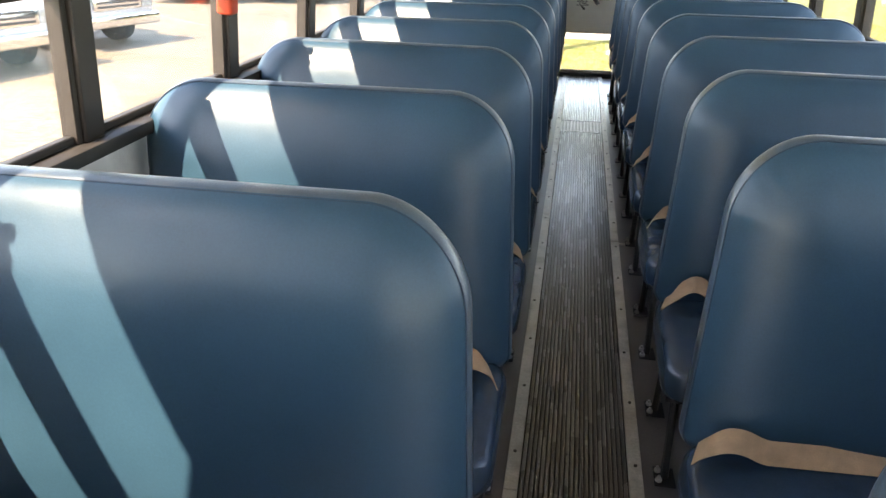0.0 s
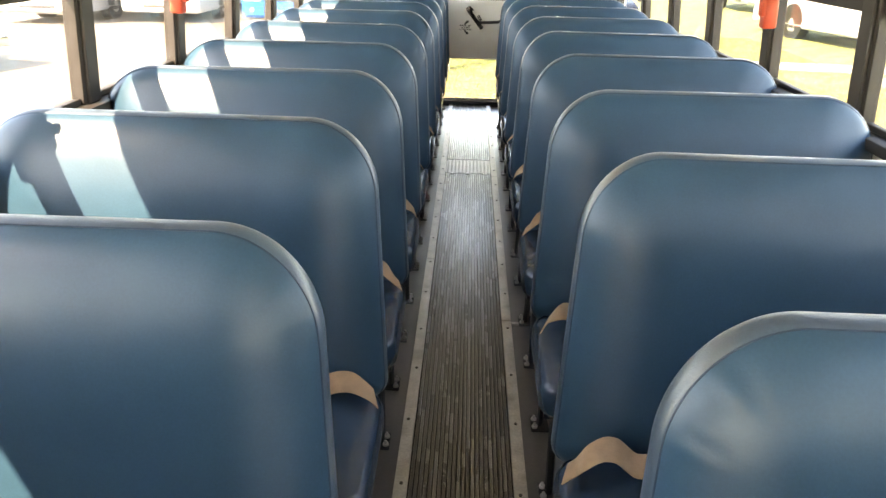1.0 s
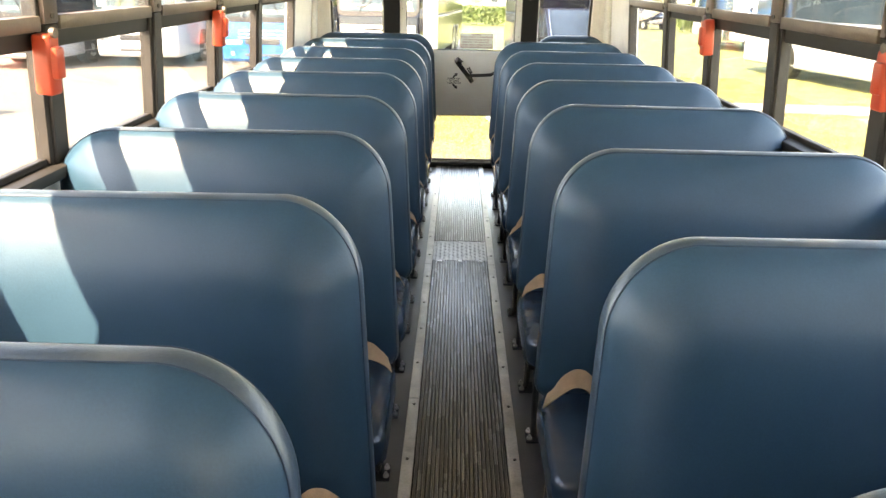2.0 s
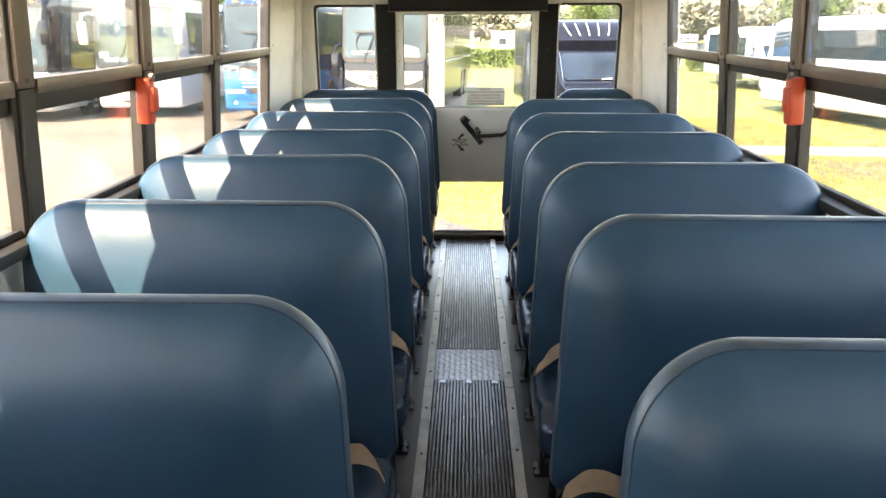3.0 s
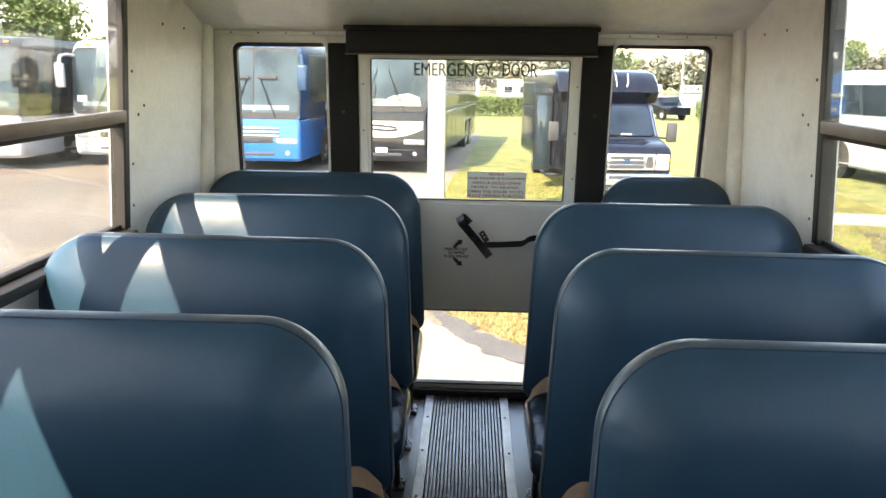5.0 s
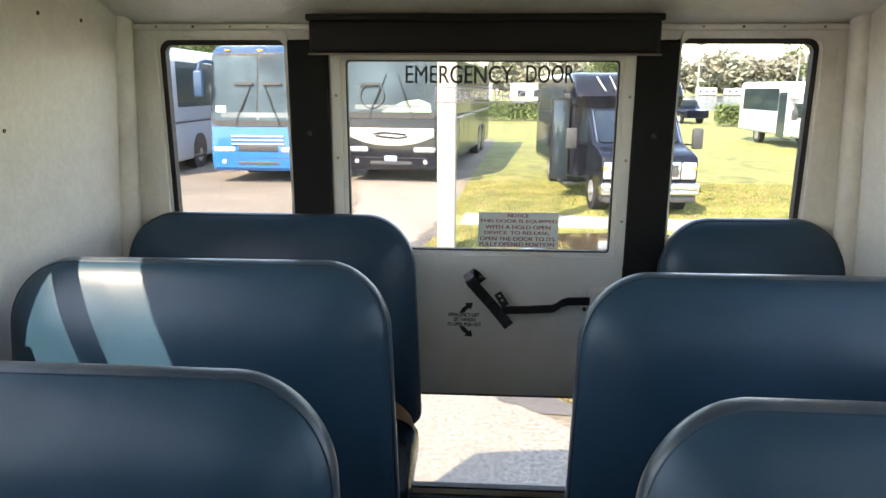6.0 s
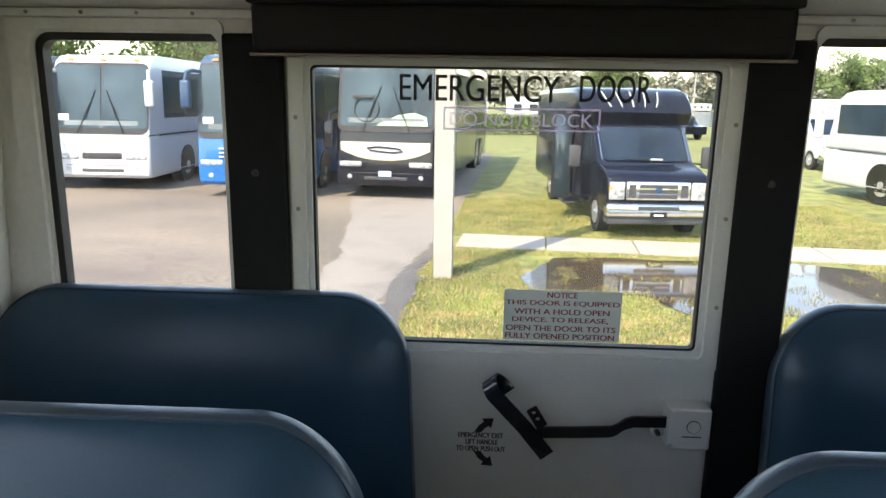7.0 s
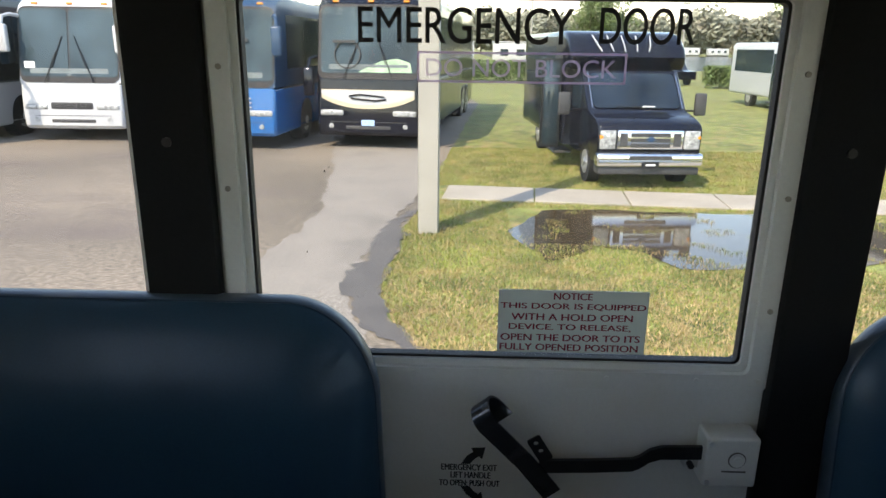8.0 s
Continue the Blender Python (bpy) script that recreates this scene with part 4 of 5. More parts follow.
patch("damp_edge", near([(1.0, 10.6), (0.25, 11.6), (-0.1, 12.0), (-0.26, 12.3), (-0.58, 13.0), (-0.76, 13.7), (-0.80, 14.6), (-0.68, 15.5), (-0.77, 16.6), (-0.62, 17.9), (-0.78, 17.6), (-1.0, 16.4), (-1.10, 15.7), (-0.98, 15.1), (-1.24, 14.4), (-1.05, 13.6), (-0.78, 12.8), (-0.45, 12.2), (-0.12, 11.6), (0.62, 10.6)]), WETASPH, 0.016, "damp dark edge of the asphalt beside the grass", "road", wob=0.15, seed=5, step=0.05, torn=0.07)
walkway = thing("pavement", "pale concrete footpath of cast slabs across the grass", "pavement", kind="structure")
slab_me = finish("slab", boxed(0, 1.50, 0, 1.13, -0.05, 0.035, 0.012, 1), CONC)
for i in range(30):
    share("slab", slab_me, walkway, pose(-0.45 + i * 1.516, 18.04 - 0.085 * i * 1.516, GROUND, 0, 0, -4.86))
for pts, sd in (([(0.71, 16.5), (0.95, 17.3), (1.2, 17.85), (2.4, 18.0), (3.8, 17.75), (4.75, 18.0), (6.2, 17.4), (5.6, 15.6), (4.6, 15.0), (3.4, 14.8), (2.5, 14.85), (2.2, 15.5), (1.7, 15.75), (1.35, 15.2), (1.05, 14.95), (0.85, 15.6)], 7), ([(6.8, 17.3), (12.5, 16.8), (13.5, 15.2), (8.0, 14.2), (6.2, 15.6)], 8)):
    patch("puddle", near(pts), WATER, 0.012, "shallow still puddle on the grass mirroring the sky", "puddle", wob=0.14, seed=sd)

pole_ob = thing("pole", "square whitewashed post standing in the grass", "post", pose(-0.555, 15.98, GROUND))
part("shaft", boxed(-0.135, 0.135, -0.135, 0.135, -0.02, 6.0, 0.012, 1), POLEM, pole_ob)


def wheel(parent, x, y, r, out, w=0.26):
    tyre = part("wheel", cyl(bmesh.new(), (-w / 2, 0, 0), (w / 2, 0, 0), r, 28), TYRE, parent, "black tyre", at=pose(x, y, r))
    bm = cyl(bmesh.new(), (out * (w / 2 - 0.02), 0, 0), (out * (w / 2 + 0.012), 0, 0), r * 0.58, 24)
    cyl(bm, (out * (w / 2), 0, 0), (out * (w / 2 + 0.05), 0, 0), r * 0.2, 14)
    for k in range(8):
        a = k * math.pi / 4
        cyl(bm, (out * (w / 2), r * 0.38 * math.cos(a), r * 0.38 * math.sin(a)), (out * (w / 2 + 0.025), r * 0.38 * math.cos(a), r * 0.38 * math.sin(a)), 0.02, 6)
    part("rim", bm, RIM, tyre, "silver wheel rim")


def extrude_profile(prof, x0, x1, bevel=0.0, seg=3):
    """Side outline (y, z) swept across the width."""
    bm = bmesh.new()
    a = [bm.verts.new((x0, y, z)) for y, z in prof]
    b = [bm.verts.new((x1, y, z)) for y, z in prof]
    n = len(prof)
    for k in range(n):
        bm.faces.new((a[k], a[(k + 1) % n], b[(k + 1) % n], b[k]))
    bm.faces.new(a[::-1])
    bm.faces.new(b)
    if bevel:
        bmesh.ops.recalc_face_normals(bm, faces=bm.faces)
        es = [e for e in bm.edges if len(e.link_faces) == 2 and abs(e.verts[0].co.x - e.verts[1].co.x) < 1e-6]
        bmesh.ops.bevel(bm, geom=es, offset=bevel, segments=seg, affect="EDGES", profile=0.5)
    return bm


def coach(name, label, at, upper, lower, length=12.0, w=2.5, h=3.45, skirt=0.32, split=1.42, dark_side=True, wheels_at=None, face=None, one_light=False, cards=True, mirror_low=False, glaze_from=1.0, grille=True):
    """A motor coach; local -y is its front, z = 0 the ground. face: bands of paint on the front as (z0, z1, material)."""
    t = thing(name, label, "bus", at)
    half = w / 2
    low = [(0.03, skirt), (-0.05, skirt + 0.08), (-0.055, 0.75), (-0.045, 0.95), (0.0, split), (length, split), (length, skirt)]
    up = [(0.0, split + 0.003), (0.30, h - 0.35), (0.42, h - 0.18), (0.62, h - 0.05), (0.95, h), (length - 0.3, h), (length, h - 0.3), (length, split + 0.003)]
    body = part("body", extrude_profile(low, -half, half, 0.10, 4), lower, t)
    part("upper_body", extrude_profile(up, -half, half, 0.05, 3), upper, t)
    rake = lambda v: 0.30 * (v - split) / (h - 0.35 - split)
    z0, z1 = split + 0.02, h - 0.22
    sur = part("windscreen_surround", sheet(bmesh.new(), rounded(-half + 0.03, half - 0.03, z0, z1, 0.2, 6), [], lambda u, v: Vector((u, -0.014 + rake(v), v)), Vector((0, 0.04, 0))), GASKET, t, "black rubber surround", smooth=False)
    cuts = ((-half + 0.10, half - 0.10),) if one_light else ((-half + 0.07, -0.018), (0.018, half - 0.07))
    for u0, u1 in cuts:
        part("windscreen", sheet(bmesh.new(), rounded(u0, u1, z0 + 0.14, z1 - 0.06, 0.10, 4), [], lambda u, v: Vector((u, -0.024 + rake(v), v)), Vector((0, 0.012, 0))), SHIELD, sur, smooth=False)
    part("dash", boxed(-half + 0.3, half - 0.3, -0.03 + rake(z0 + 0.25), -0.02 + rake(z0 + 0.25), z0 + 0.16, z0 + 0.34, 0.003, 1), DASH, sur, "pale dashboard top behind the glass")
    for k in (-1, 1):                           # wipers parked towards the middle
        wip = part("wiper", tube(bmesh.new(), [(k * 0.60, -0.07, z0 + 0.0), (k * 0.48, -0.055 + rake(z0 + 0.3), z0 + 0.3), (k * 0.30, -0.05 + rake(z0 + 0.75), z0 + 0.75)], 0.011, 6), BLACKM, t)
        part("blade", tube(bmesh.new(), [(k * 0.42, -0.045 + rake(z0 + 0.35), z0 + 0.35), (k * 0.15, -0.045 + rake(z0 + 1.1), z0 + 1.1)], 0.012, 5), BLACKM, wip)
    for z_a, z_b, m in face or ():
        part("paint_band", boxed(-half + 0.10, half - 0.10, -0.064, 0.0, z_a, z_b, 0.02, 2), m, t, "painted band across the front")
    for x in (-1, 1):
        part("headlamp", boxed(min(x * (half - 0.66), x * (half - 0.08)), max(x * (half - 0.66), x * (half - 0.08)), -0.075, 0.05, 0.78, 0.93, 0.05, 4), LAMP, t)
        part("fog_lamp", cyl(bmesh.new(), (x * (half - 0.35), -0.072, 0.55), (x * (half - 0.35), 0, 0.55), 0.06, 14), LAMP, t)
        top = h - 0.45 if not mirror_low else 2.1
        arm = part("mirror_arm", tube(bmesh.new(), [(x * (half - 0.06), 0.30, top), (x * (half + 0.04), 0.05, top + 0.03), (x * (half + 0.12), -0.12, top - 0.02), (x * (half + 0.15), -0.18, top - 0.25)], 0.045, 8), upper, t)
        part("mirror", boxed(x * (half + 0.14) - 0.12, x * (half + 0.14) + 0.12, -0.25, -0.10, top - 0.85, top - 0.2, 0.05, 3), upper, arm)
        part("marker_lamp", boxed(x * 0.85 - 0.07, x * 0.85 + 0.07, 0.40, 0.46, h - 0.17, h - 0.12, 0.01, 1), AMBER, t)
    part("marker_lamp", boxed(-0.07, 0.07, 0.40, 0.46, h - 0.17, h - 0.12, 0.01, 1), AMBER, t)
    if grille:
        gr = part("grille", boxed(-0.52, 0.52, -0.072, 0.0, 0.80, 0.97, 0.03, 2), PLASTIC, t)
        for z in (0.835, 0.875, 0.915):
            part("bar", boxed(-0.47, 0.47, -0.077, -0.06, z, z + 0.012), FRAMEDK, gr, smooth=False)
    part("lower_intake", boxed(-0.55, 0.55, -0.062, 0.0, 0.47, 0.56, 0.02, 2), PLASTIC, t)
    part("bumper_line", boxed(-half + 0.3, half - 0.3, -0.060, -0.03, 0.64, 0.652), PLASTIC, t)
    if cards:
        part("card", boxed(-half + 0.16, -half + 0.42, -0.034 + rake(z0 + 0.4), -0.026 + rake(z0 + 0.4), z0 + 0.2, z0 + 0.5), PAPER, t, "white card behind the windscreen")
    if dark_side:
        for x in (-1, 1):
            win = part("side_glazing", boxed(min(x * (half - 0.02), x * (half + 0.006)), max(x * (half - 0.02), x * (half + 0.006)), glaze_from, length - 0.5, split + 0.42, h - 0.36, 0.003, 1), DARKGL, t, "dark side windows")
            for k in range(1, 7):
                y = 1.0 + (length - 1.5) * k / 7
                part("mullion", boxed(min(x * half, x * (half + 0.009)), max(x * half, x * (half + 0.009)), y - 0.018, y + 0.018, split + 0.42, h - 0.36), GASKET, win, smooth=False)
    for x in (-1, 1):
        for k in range(5):
            y = 3.6 + k * (length - 7.4) / 5
            part("locker_door", boxed(min(x * (half - 0.01), x * (half + 0.006)), max(x * (half - 0.01), x * (half + 0.006)), y + 0.03, y + (length - 7.4) / 5 - 0.03, 0.45, split - 0.1, 0.01, 1), lower, t)
        part("rub_rail", boxed(min(x * half, x * (half + 0.012)), max(x * half, x * (half + 0.012)), 0.6, length - 0.2, split - 0.03, split + 0.01, 0.004, 1), PLASTIC, t)
    for y in wheels_at or (2.5, length - 3.4, length - 2.1):
        for x in (-1, 1):
            wheel(t, x * (half - 0.15), y, 0.5, x)
            part("wheel_arch", cyl(bmesh.new(), (x * (half - 0.3), y, 0.52), (x * (half + 0.004), y, 0.50), 0.55, 24), BLACKM, t)
    return t


DASH = mat("pale_dashboard", (0.17, 0.20, 0.20), 0.6, vary=0.3, scale=2)
coach("white_coach", "white motor coach with a split windscreen facing the yard", pose(-9.8, 24.2, GROUND, 0, 0, 2), WHITEP, WHITEP)
b = coach("blue_coach", "motor coach with a bright blue front and pale upper body", pose(-5.72, 23.3, GROUND, 0, 0, -3), DEEPBLUE, BLUEP, cards=True)
for z in (0.98, 1.08, 1.18):
    part("light_strip", boxed(-0.68, 0.68, -0.085, -0.03, z, z + 0.035, 0.01, 1), WHITEP, b, "pale strip on the blue front")
rv = coach("motor_home", "large black and cream motor home with a wide windscreen", pose(-2.40, 23.75, GROUND, 0, 0, -6), BLACKP, BLACKP, length=12.5, h=3.55, split=1.62, one_light=True, cards=False, mirror_low=True, grille=False)
ring = [(-0.50 + 0.31 * math.cos(a * math.pi / 12), -0.05 + 0.19 * (0.55 + 0.2 * math.sin(a * math.pi / 12)), 2.20 + 0.31 * math.sin(a * math.pi / 12)) for a in range(25)]
part("steering_wheel", tube(bmesh.new(), ring, 0.018, 6), PLASTIC, rv, "dark steering wheel behind the windscreen")
part("sun_visor", boxed(-0.85, -0.3, 0.04, 0.075, 2.46, 2.53, 0.004, 1), PLASTIC, rv)
for k in (-1, 1):
    part("sun_visor", boxed(min(k * 0.12, k * 0.62), max(k * 0.12, k * 0.62), 0.10, 0.13, 2.45, 2.53, 0.004, 1), PLASTIC, b)
for nm, m, z_lo, z_hi, yy in (("cream_band", CREAMP, 0.96, 1.40, -0.068), ("white_band", WHITEP, 1.05, 1.38, -0.073)):
    low_edge = [(-1.12 + 2.24 * k / 16, z_lo + 0.24 * abs(-1 + 2 * k / 16) ** 2.4) for k in range(17)]
    part(nm, sheet(bmesh.new(), low_edge + [(1.12, z_hi), (-1.12, z_hi)], [], lambda u, v: Vector((u, yy, v)), Vector((0, 0.05, 0))), m, rv, "smile-shaped painted band across the front", smooth=False)
for k in (-1, 1):
    part("swoosh", tube(bmesh.new(), [(k * (-0.45), -0.082, 1.22 + k * 0.03), (k * (-0.2), -0.084, 1.22 + k * 0.07), (k * 0.15, -0.084, 1.22 + k * 0.045), (k * 0.4, -0.082, 1.22 + k * 0.015)], 0.022, 6), BLACKM, rv, "black painted swoosh on the front")
part("sunshade", sheet(bmesh.new(), [(-0.25, 1.80), (1.05, 1.80), (1.0, 2.02), (0.7, 2.12), (0.3, 2.06), (0.0, 1.92)], [], lambda u, v: Vector((u, -0.034 + 0.19 * (v - 1.62), v)), Vector((0, 0.006, 0))), GREENSH, rv, "pale green sunshade inside the windscreen")
part("number_plate", boxed(-0.16, 0.16, -0.09, -0.06, 0.56, 0.70, 0.004, 1), PLATEB, rv, "pale blue number plate")
coach("silver_coach", "silver coach with dark windows parked beside a white one", pose(-13.0, 22.9, GROUND, 0, 0, 2), BLACKP, SILVERP)
coach("white_tour_bus", "white tour bus with dark tinted windows on the grass", pose(10.95, 27.3, GROUND, 0, 0, -171.4), WHITEP, WHITEP, length=10.5, h=2.86, split=1.3, wheels_at=(2.4, 8.0), glaze_from=0.45)


def van(at, name, label, paint, is_open):
    t = thing(name, label, "van", at)
    cab = [(0.02, 0.55), (0.0, 1.05), (0.03, 1.12), (0.12, 1.18), (0.40, 1.25), (0.86, 1.33), (1.50, 2.0), (2.3, 2.06), (2.3, 0.45), (0.3, 0.45)]
    part("cab", extrude_profile(cab, -0.98, 0.98, 0.06, 3), paint, t)
    bodyp = [(1.75, 2.02), (1.62, 2.25), (1.75, 2.45), (2.05, 2.66), (2.5, 2.74), (7.3, 2.74), (7.5, 2.6), (7.5, 0.5), (2.25, 0.5), (2.25, 2.02)]
    part("passenger_body", extrude_profile(bodyp, -1.2, 1.2, 0.12, 3), paint, t)
    part("windscreen", sheet(bmesh.new(), rounded(-0.86, 0.86, 1.36, 1.96, 0.10, 5), [], lambda u, v: Vector((u, 0.86 + (v - 1.33) * 0.955 - 0.014, v)), Vector((0, 0.02, 0))), VANGL, t, smooth=False)
    part("paper", boxed(0.1, 0.34, 0.865, 0.875, 1.375, 1.40), PAPER, t, smooth=False)
    gr = part("grille", boxed(-0.62, 0.62, -0.03, 0.1, 0.72, 1.06, 0.03), CHROME, t, "chrome grille")
    for z in (0.755, 0.845, 0.935):
        part("slot", boxed(-0.37, 0.37, -0.036, -0.02, z, z + 0.068, 0.004, 1), PLASTIC, gr, smooth=False)
    for x in (-0.5, 0.5):
        part("slot", boxed(x - 0.07, x + 0.07, -0.036, -0.02, 0.77, 1.0, 0.004, 1), PLASTIC, gr, smooth=False)
    part("badge", cyl(bmesh.new(), (0, -0.045, 0.90), (0, -0.03, 0.90), 0.048, 18), DEEPBLUE, gr, at=Matrix.Diagonal((1.6, 1, 1, 1)))
    for x in (-1, 1):
        part("headlamp", boxed(min(x * 0.64, x * 0.94), max(x * 0.64, x * 0.94), -0.02, 0.12, 0.72, 1.05, 0.03), LAMP, t)
        part("turn_lamp", boxed(min(x * 0.88, x * 0.945), max(x * 0.88, x * 0.945), -0.023, 0.1, 0.90, 0.96, 0.01, 1), AMBER, t)
        arm = part("mirror_arm", tube(bmesh.new(), [(x * 0.95, 1.35, 1.3), (x * 1.3, 1.25, 1.28)], 0.02, 6), BLACKM, t)
        part("mirror", boxed(x * 1.38 - 0.12, x * 1.38 + 0.12, 1.15, 1.25, 1.2, 1.62, 0.04), PLASTIC, arm)
    for k in (-1, 1):
        part("wiper", tube(bmesh.new(), [(k * 0.15 + 0.3, 0.86, 1.35), (k * 0.15 - 0.25, 0.885, 1.39)], 0.010, 5), BLACKM, t)
        part("windscreen_edge", tube(bmesh.new(), [(k * 0.89, 0.85, 1.35), (k * 0.89, 1.44, 1.97)], 0.012, 6), CHROME, t)
    bp = part("bumper", boxed(-1.0, 1.0, -0.12, 0.15, 0.42, 0.66, 0.05, 3), CHROME, t, "chrome bumper")
    part("bumper_slot", boxed(-0.4, 0.4, -0.125, -0.1, 0.55, 0.62, 0.004, 1), PLASTIC, bp, smooth=False)
    part("number_plate", boxed(-0.16, 0.16, -0.14, -0.12, 0.40, 0.52, 0.004, 1), BLACKM, bp)
    part("plate_bar", boxed(-0.09, 0.09, -0.143, -0.14, 0.45, 0.48), PAPER, bp, smooth=False)
    part("valance", boxed(-0.95, 0.95, -0.06, 0.3, 0.28, 0.42, 0.03), PLASTIC, t)
    for x in (-1, 1):
        wheel(t, x * 0.86, 0.85, 0.38, x, 0.24)
        wheel(t, x * 0.98, 5.4, 0.38, x, 0.24)
        part("side_window", boxed(min(x * 0.97, x * 0.99), max(x * 0.97, x * 0.99), 1.45, 2.15, 1.3, 1.85, 0.004, 1), DARKGL, t)
        part("body_window", boxed(min(x * 1.19, x * 1.208), max(x * 1.19, x * 1.208), 3.2, 7.0, 1.5, 2.45, 0.004, 1), DARKGL, t)
    if is_open:
        dr = part("entrance_door", boxed(-1.62, -1.22, 2.35, 2.40, 0.45, 2.2, 0.02), DARKGL, t, "open dark glazed door")
        part("door_frame", ring_frame(bmesh.new(), rounded(-1.63, -1.21, 0.44, 2.21, 0.03, 3), rounded(-1.58, -1.26, 0.5, 2.15, 0.03, 3), lambda u, v: Vector((u, 2.345, v)), (0, 0.06, 0)), BLACKM, dr)
        # no opening is cut: a dark panel stands in for the shade inside
        part("doorway", boxed(-1.215, -1.19, 2.42, 3.15, 0.42, 2.3, 0.01, 1), PLASTIC, t, "dark panel for the shaded open doorway")
    else:
        part("entrance_door", boxed(-1.215, -1.19, 2.42, 3.15, 0.42, 2.3, 0.01, 1), DARKGL, t, "dark glazed door")
    part("step", boxed(-1.3, -0.9, 2.4, 3.2, 0.3, 0.36, 0.01, 1), PLASTIC, t)
    # white tubes stand in for gloss reflections on the domed roof front
    for k, x in enumerate((-0.7, -0.4, -0.1, 0.2, 0.5)):
        part("roof_streak", tube(bmesh.new(), [(x * 0.8, 1.66, 2.36), (x * 0.9, 1.75, 2.47), (x, 2.0, 2.65)], 0.014, 6), WHITEP, t)
    return t


van(pose(3.14, 19.2, GROUND, 0, 0, 4) @ Matrix.Diagonal((0.94, 1, 1, 1)), "shuttle_van", "black cutaway shuttle van with a chrome grille and open side door", BLACKP, True)
van(pose(13.9, 34.2, GROUND, 0, 0, 2), "shuttle_bus", "white cutaway shuttle bus parked far off on the grass", WHITEP, False)


def pickup(at, label, paint):
    t = thing("pickup_truck", label, "truck", at)
    hood = [(0.0, 0.50), (0.0, 1.02), (0.12, 1.12), (1.25, 1.20), (1.85, 1.80), (2.2, 1.88), (3.6, 1.88), (3.95, 1.30), (5.9, 1.28), (5.95, 0.5)]
    part("body", extrude_profile(hood, -0.98, 0.98, 0.07, 3), paint, t)
    part("windscreen", sheet(bmesh.new(), rounded(-0.78, 0.78, 1.26, 1.78, 0.08, 4), [], lambda u, v: Vector((u, 1.25 + (v - 1.20) - 0.015, v)), Vector((0, 0.02, 0))), SHIELD, t, smooth=False)
    gr = part("grille", boxed(-0.62, 0.62, -0.04, 0.08, 0.74, 1.02, 0.03), CHROME, t, "chrome grille")
    for z in (0.79, 0.87, 0.95):
        part("slot", boxed(-0.54, 0.54, -0.046, -0.03, z, z + 0.04, 0.004, 1), PLASTIC, gr, smooth=False)
    part("bumper", boxed(-1.0, 1.0, -0.14, 0.12, 0.42, 0.66, 0.05, 3), CHROME, t, "chrome bumper")
    for x in (-1, 1):
        part("headlamp", boxed(min(x * 0.64, x * 0.95), max(x * 0.64, x * 0.95), -0.03, 0.1, 0.76, 1.0, 0.03), LAMP, t)
        part("side_window", boxed(min(x * 0.97, x * 0.99), max(x * 0.97, x * 0.99), 2.0, 3.5, 1.32, 1.78, 0.01, 1), DARKGL, t)
        arm = part("mirror", boxed(x * 1.12 - 0.12, x * 1.12 + 0.12, 1.72, 1.84, 1.22, 1.5, 0.04), paint, t)
        wheel(t, x * 0.86, 1.0, 0.40, x, 0.26)
        wheel(t, x * 0.86, 4.75, 0.40, x, 0.26)
    return t


pickup(pose(-9.2, 13.9, GROUND, 0, 0, 78), "silver pickup truck with a chrome bumper in the lot", SILVERP)
pickup(pose(-9.0, 10.6, GROUND, 0, 0, 78), "white pickup truck with a chrome grille in the lot", WHITEP)



# ---- greenery and distance ----
def clump(bm, c, r, n, size, rnd, flat=0.8):
    for _ in range(n):
        d = Vector((rnd.gauss(0, 1), rnd.gauss(0, 1), rnd.gauss(0, 1))).normalized() * r * rnd.uniform(0.45, 1.0)
        p = Vector(c) + Vector((d.x, d.y, d.z * flat))
        u = Vector((rnd.gauss(0, 1), rnd.gauss(0, 1), rnd.gauss(0, 1))).normalized()
        v = u.orthogonal().normalized()
        s = size * rnd.uniform(0.6, 1.4)
        bm.faces.new([bm.verts.new(p + u * s), bm.verts.new(p + v * s * 0.5), bm.verts.new(p - u * s), bm.verts.new(p - v * s * 0.5)])


def tree(name, x, y, h, r, seed, label="leafy green tree beyond the yard"):
    rnd = random.Random(seed)
    t = thing(name, label, "tree", pose(x, y, GROUND))
    bm = bmesh.new()
    cyl(bm, (0, 0, -0.1), (0.1, 0, h * 0.55), 0.035 * h, 10, 0.018 * h)
    tips = []
    for k in range(9):
        a, e = rnd.uniform(0, 6.28), rnd.uniform(0.3, 1.0)
        p = Vector((math.cos(a) * r * 0.6 * rnd.uniform(0.5, 1), math.sin(a) * r * 0.6 * rnd.uniform(0.5, 1), h * (0.5 + 0.4 * e)))
        cyl(bm, (0, 0, h * rnd.uniform(0.3, 0.5)), p, 0.012 * h, 6, 0.004 * h)
        tips.append(p)
    part("trunk", bm, BARK, t)
    bm = bmesh.new()
    for p in tips:
        for _ in range(3):
            q = p + Vector((rnd.gauss(0, 0.3) * r, rnd.gauss(0, 0.3) * r, rnd.gauss(0, 0.12) * h))
            clump(bm, q, r * rnd.uniform(0.28, 0.48), 330, 0.020 * h, rnd)
    part("crown", bm, LEAFM, t, smooth=False)


tree("tree", 27, 62, 6.3, 2.6, 1)
tree("tree", 34, 60, 5.6, 2.6, 2)
tree("tree", 14, 92, 8, 4, 3)
tree("tree", -24, 66, 9, 5, 4)
tree("tree", -36, 62, 10, 5, 5)


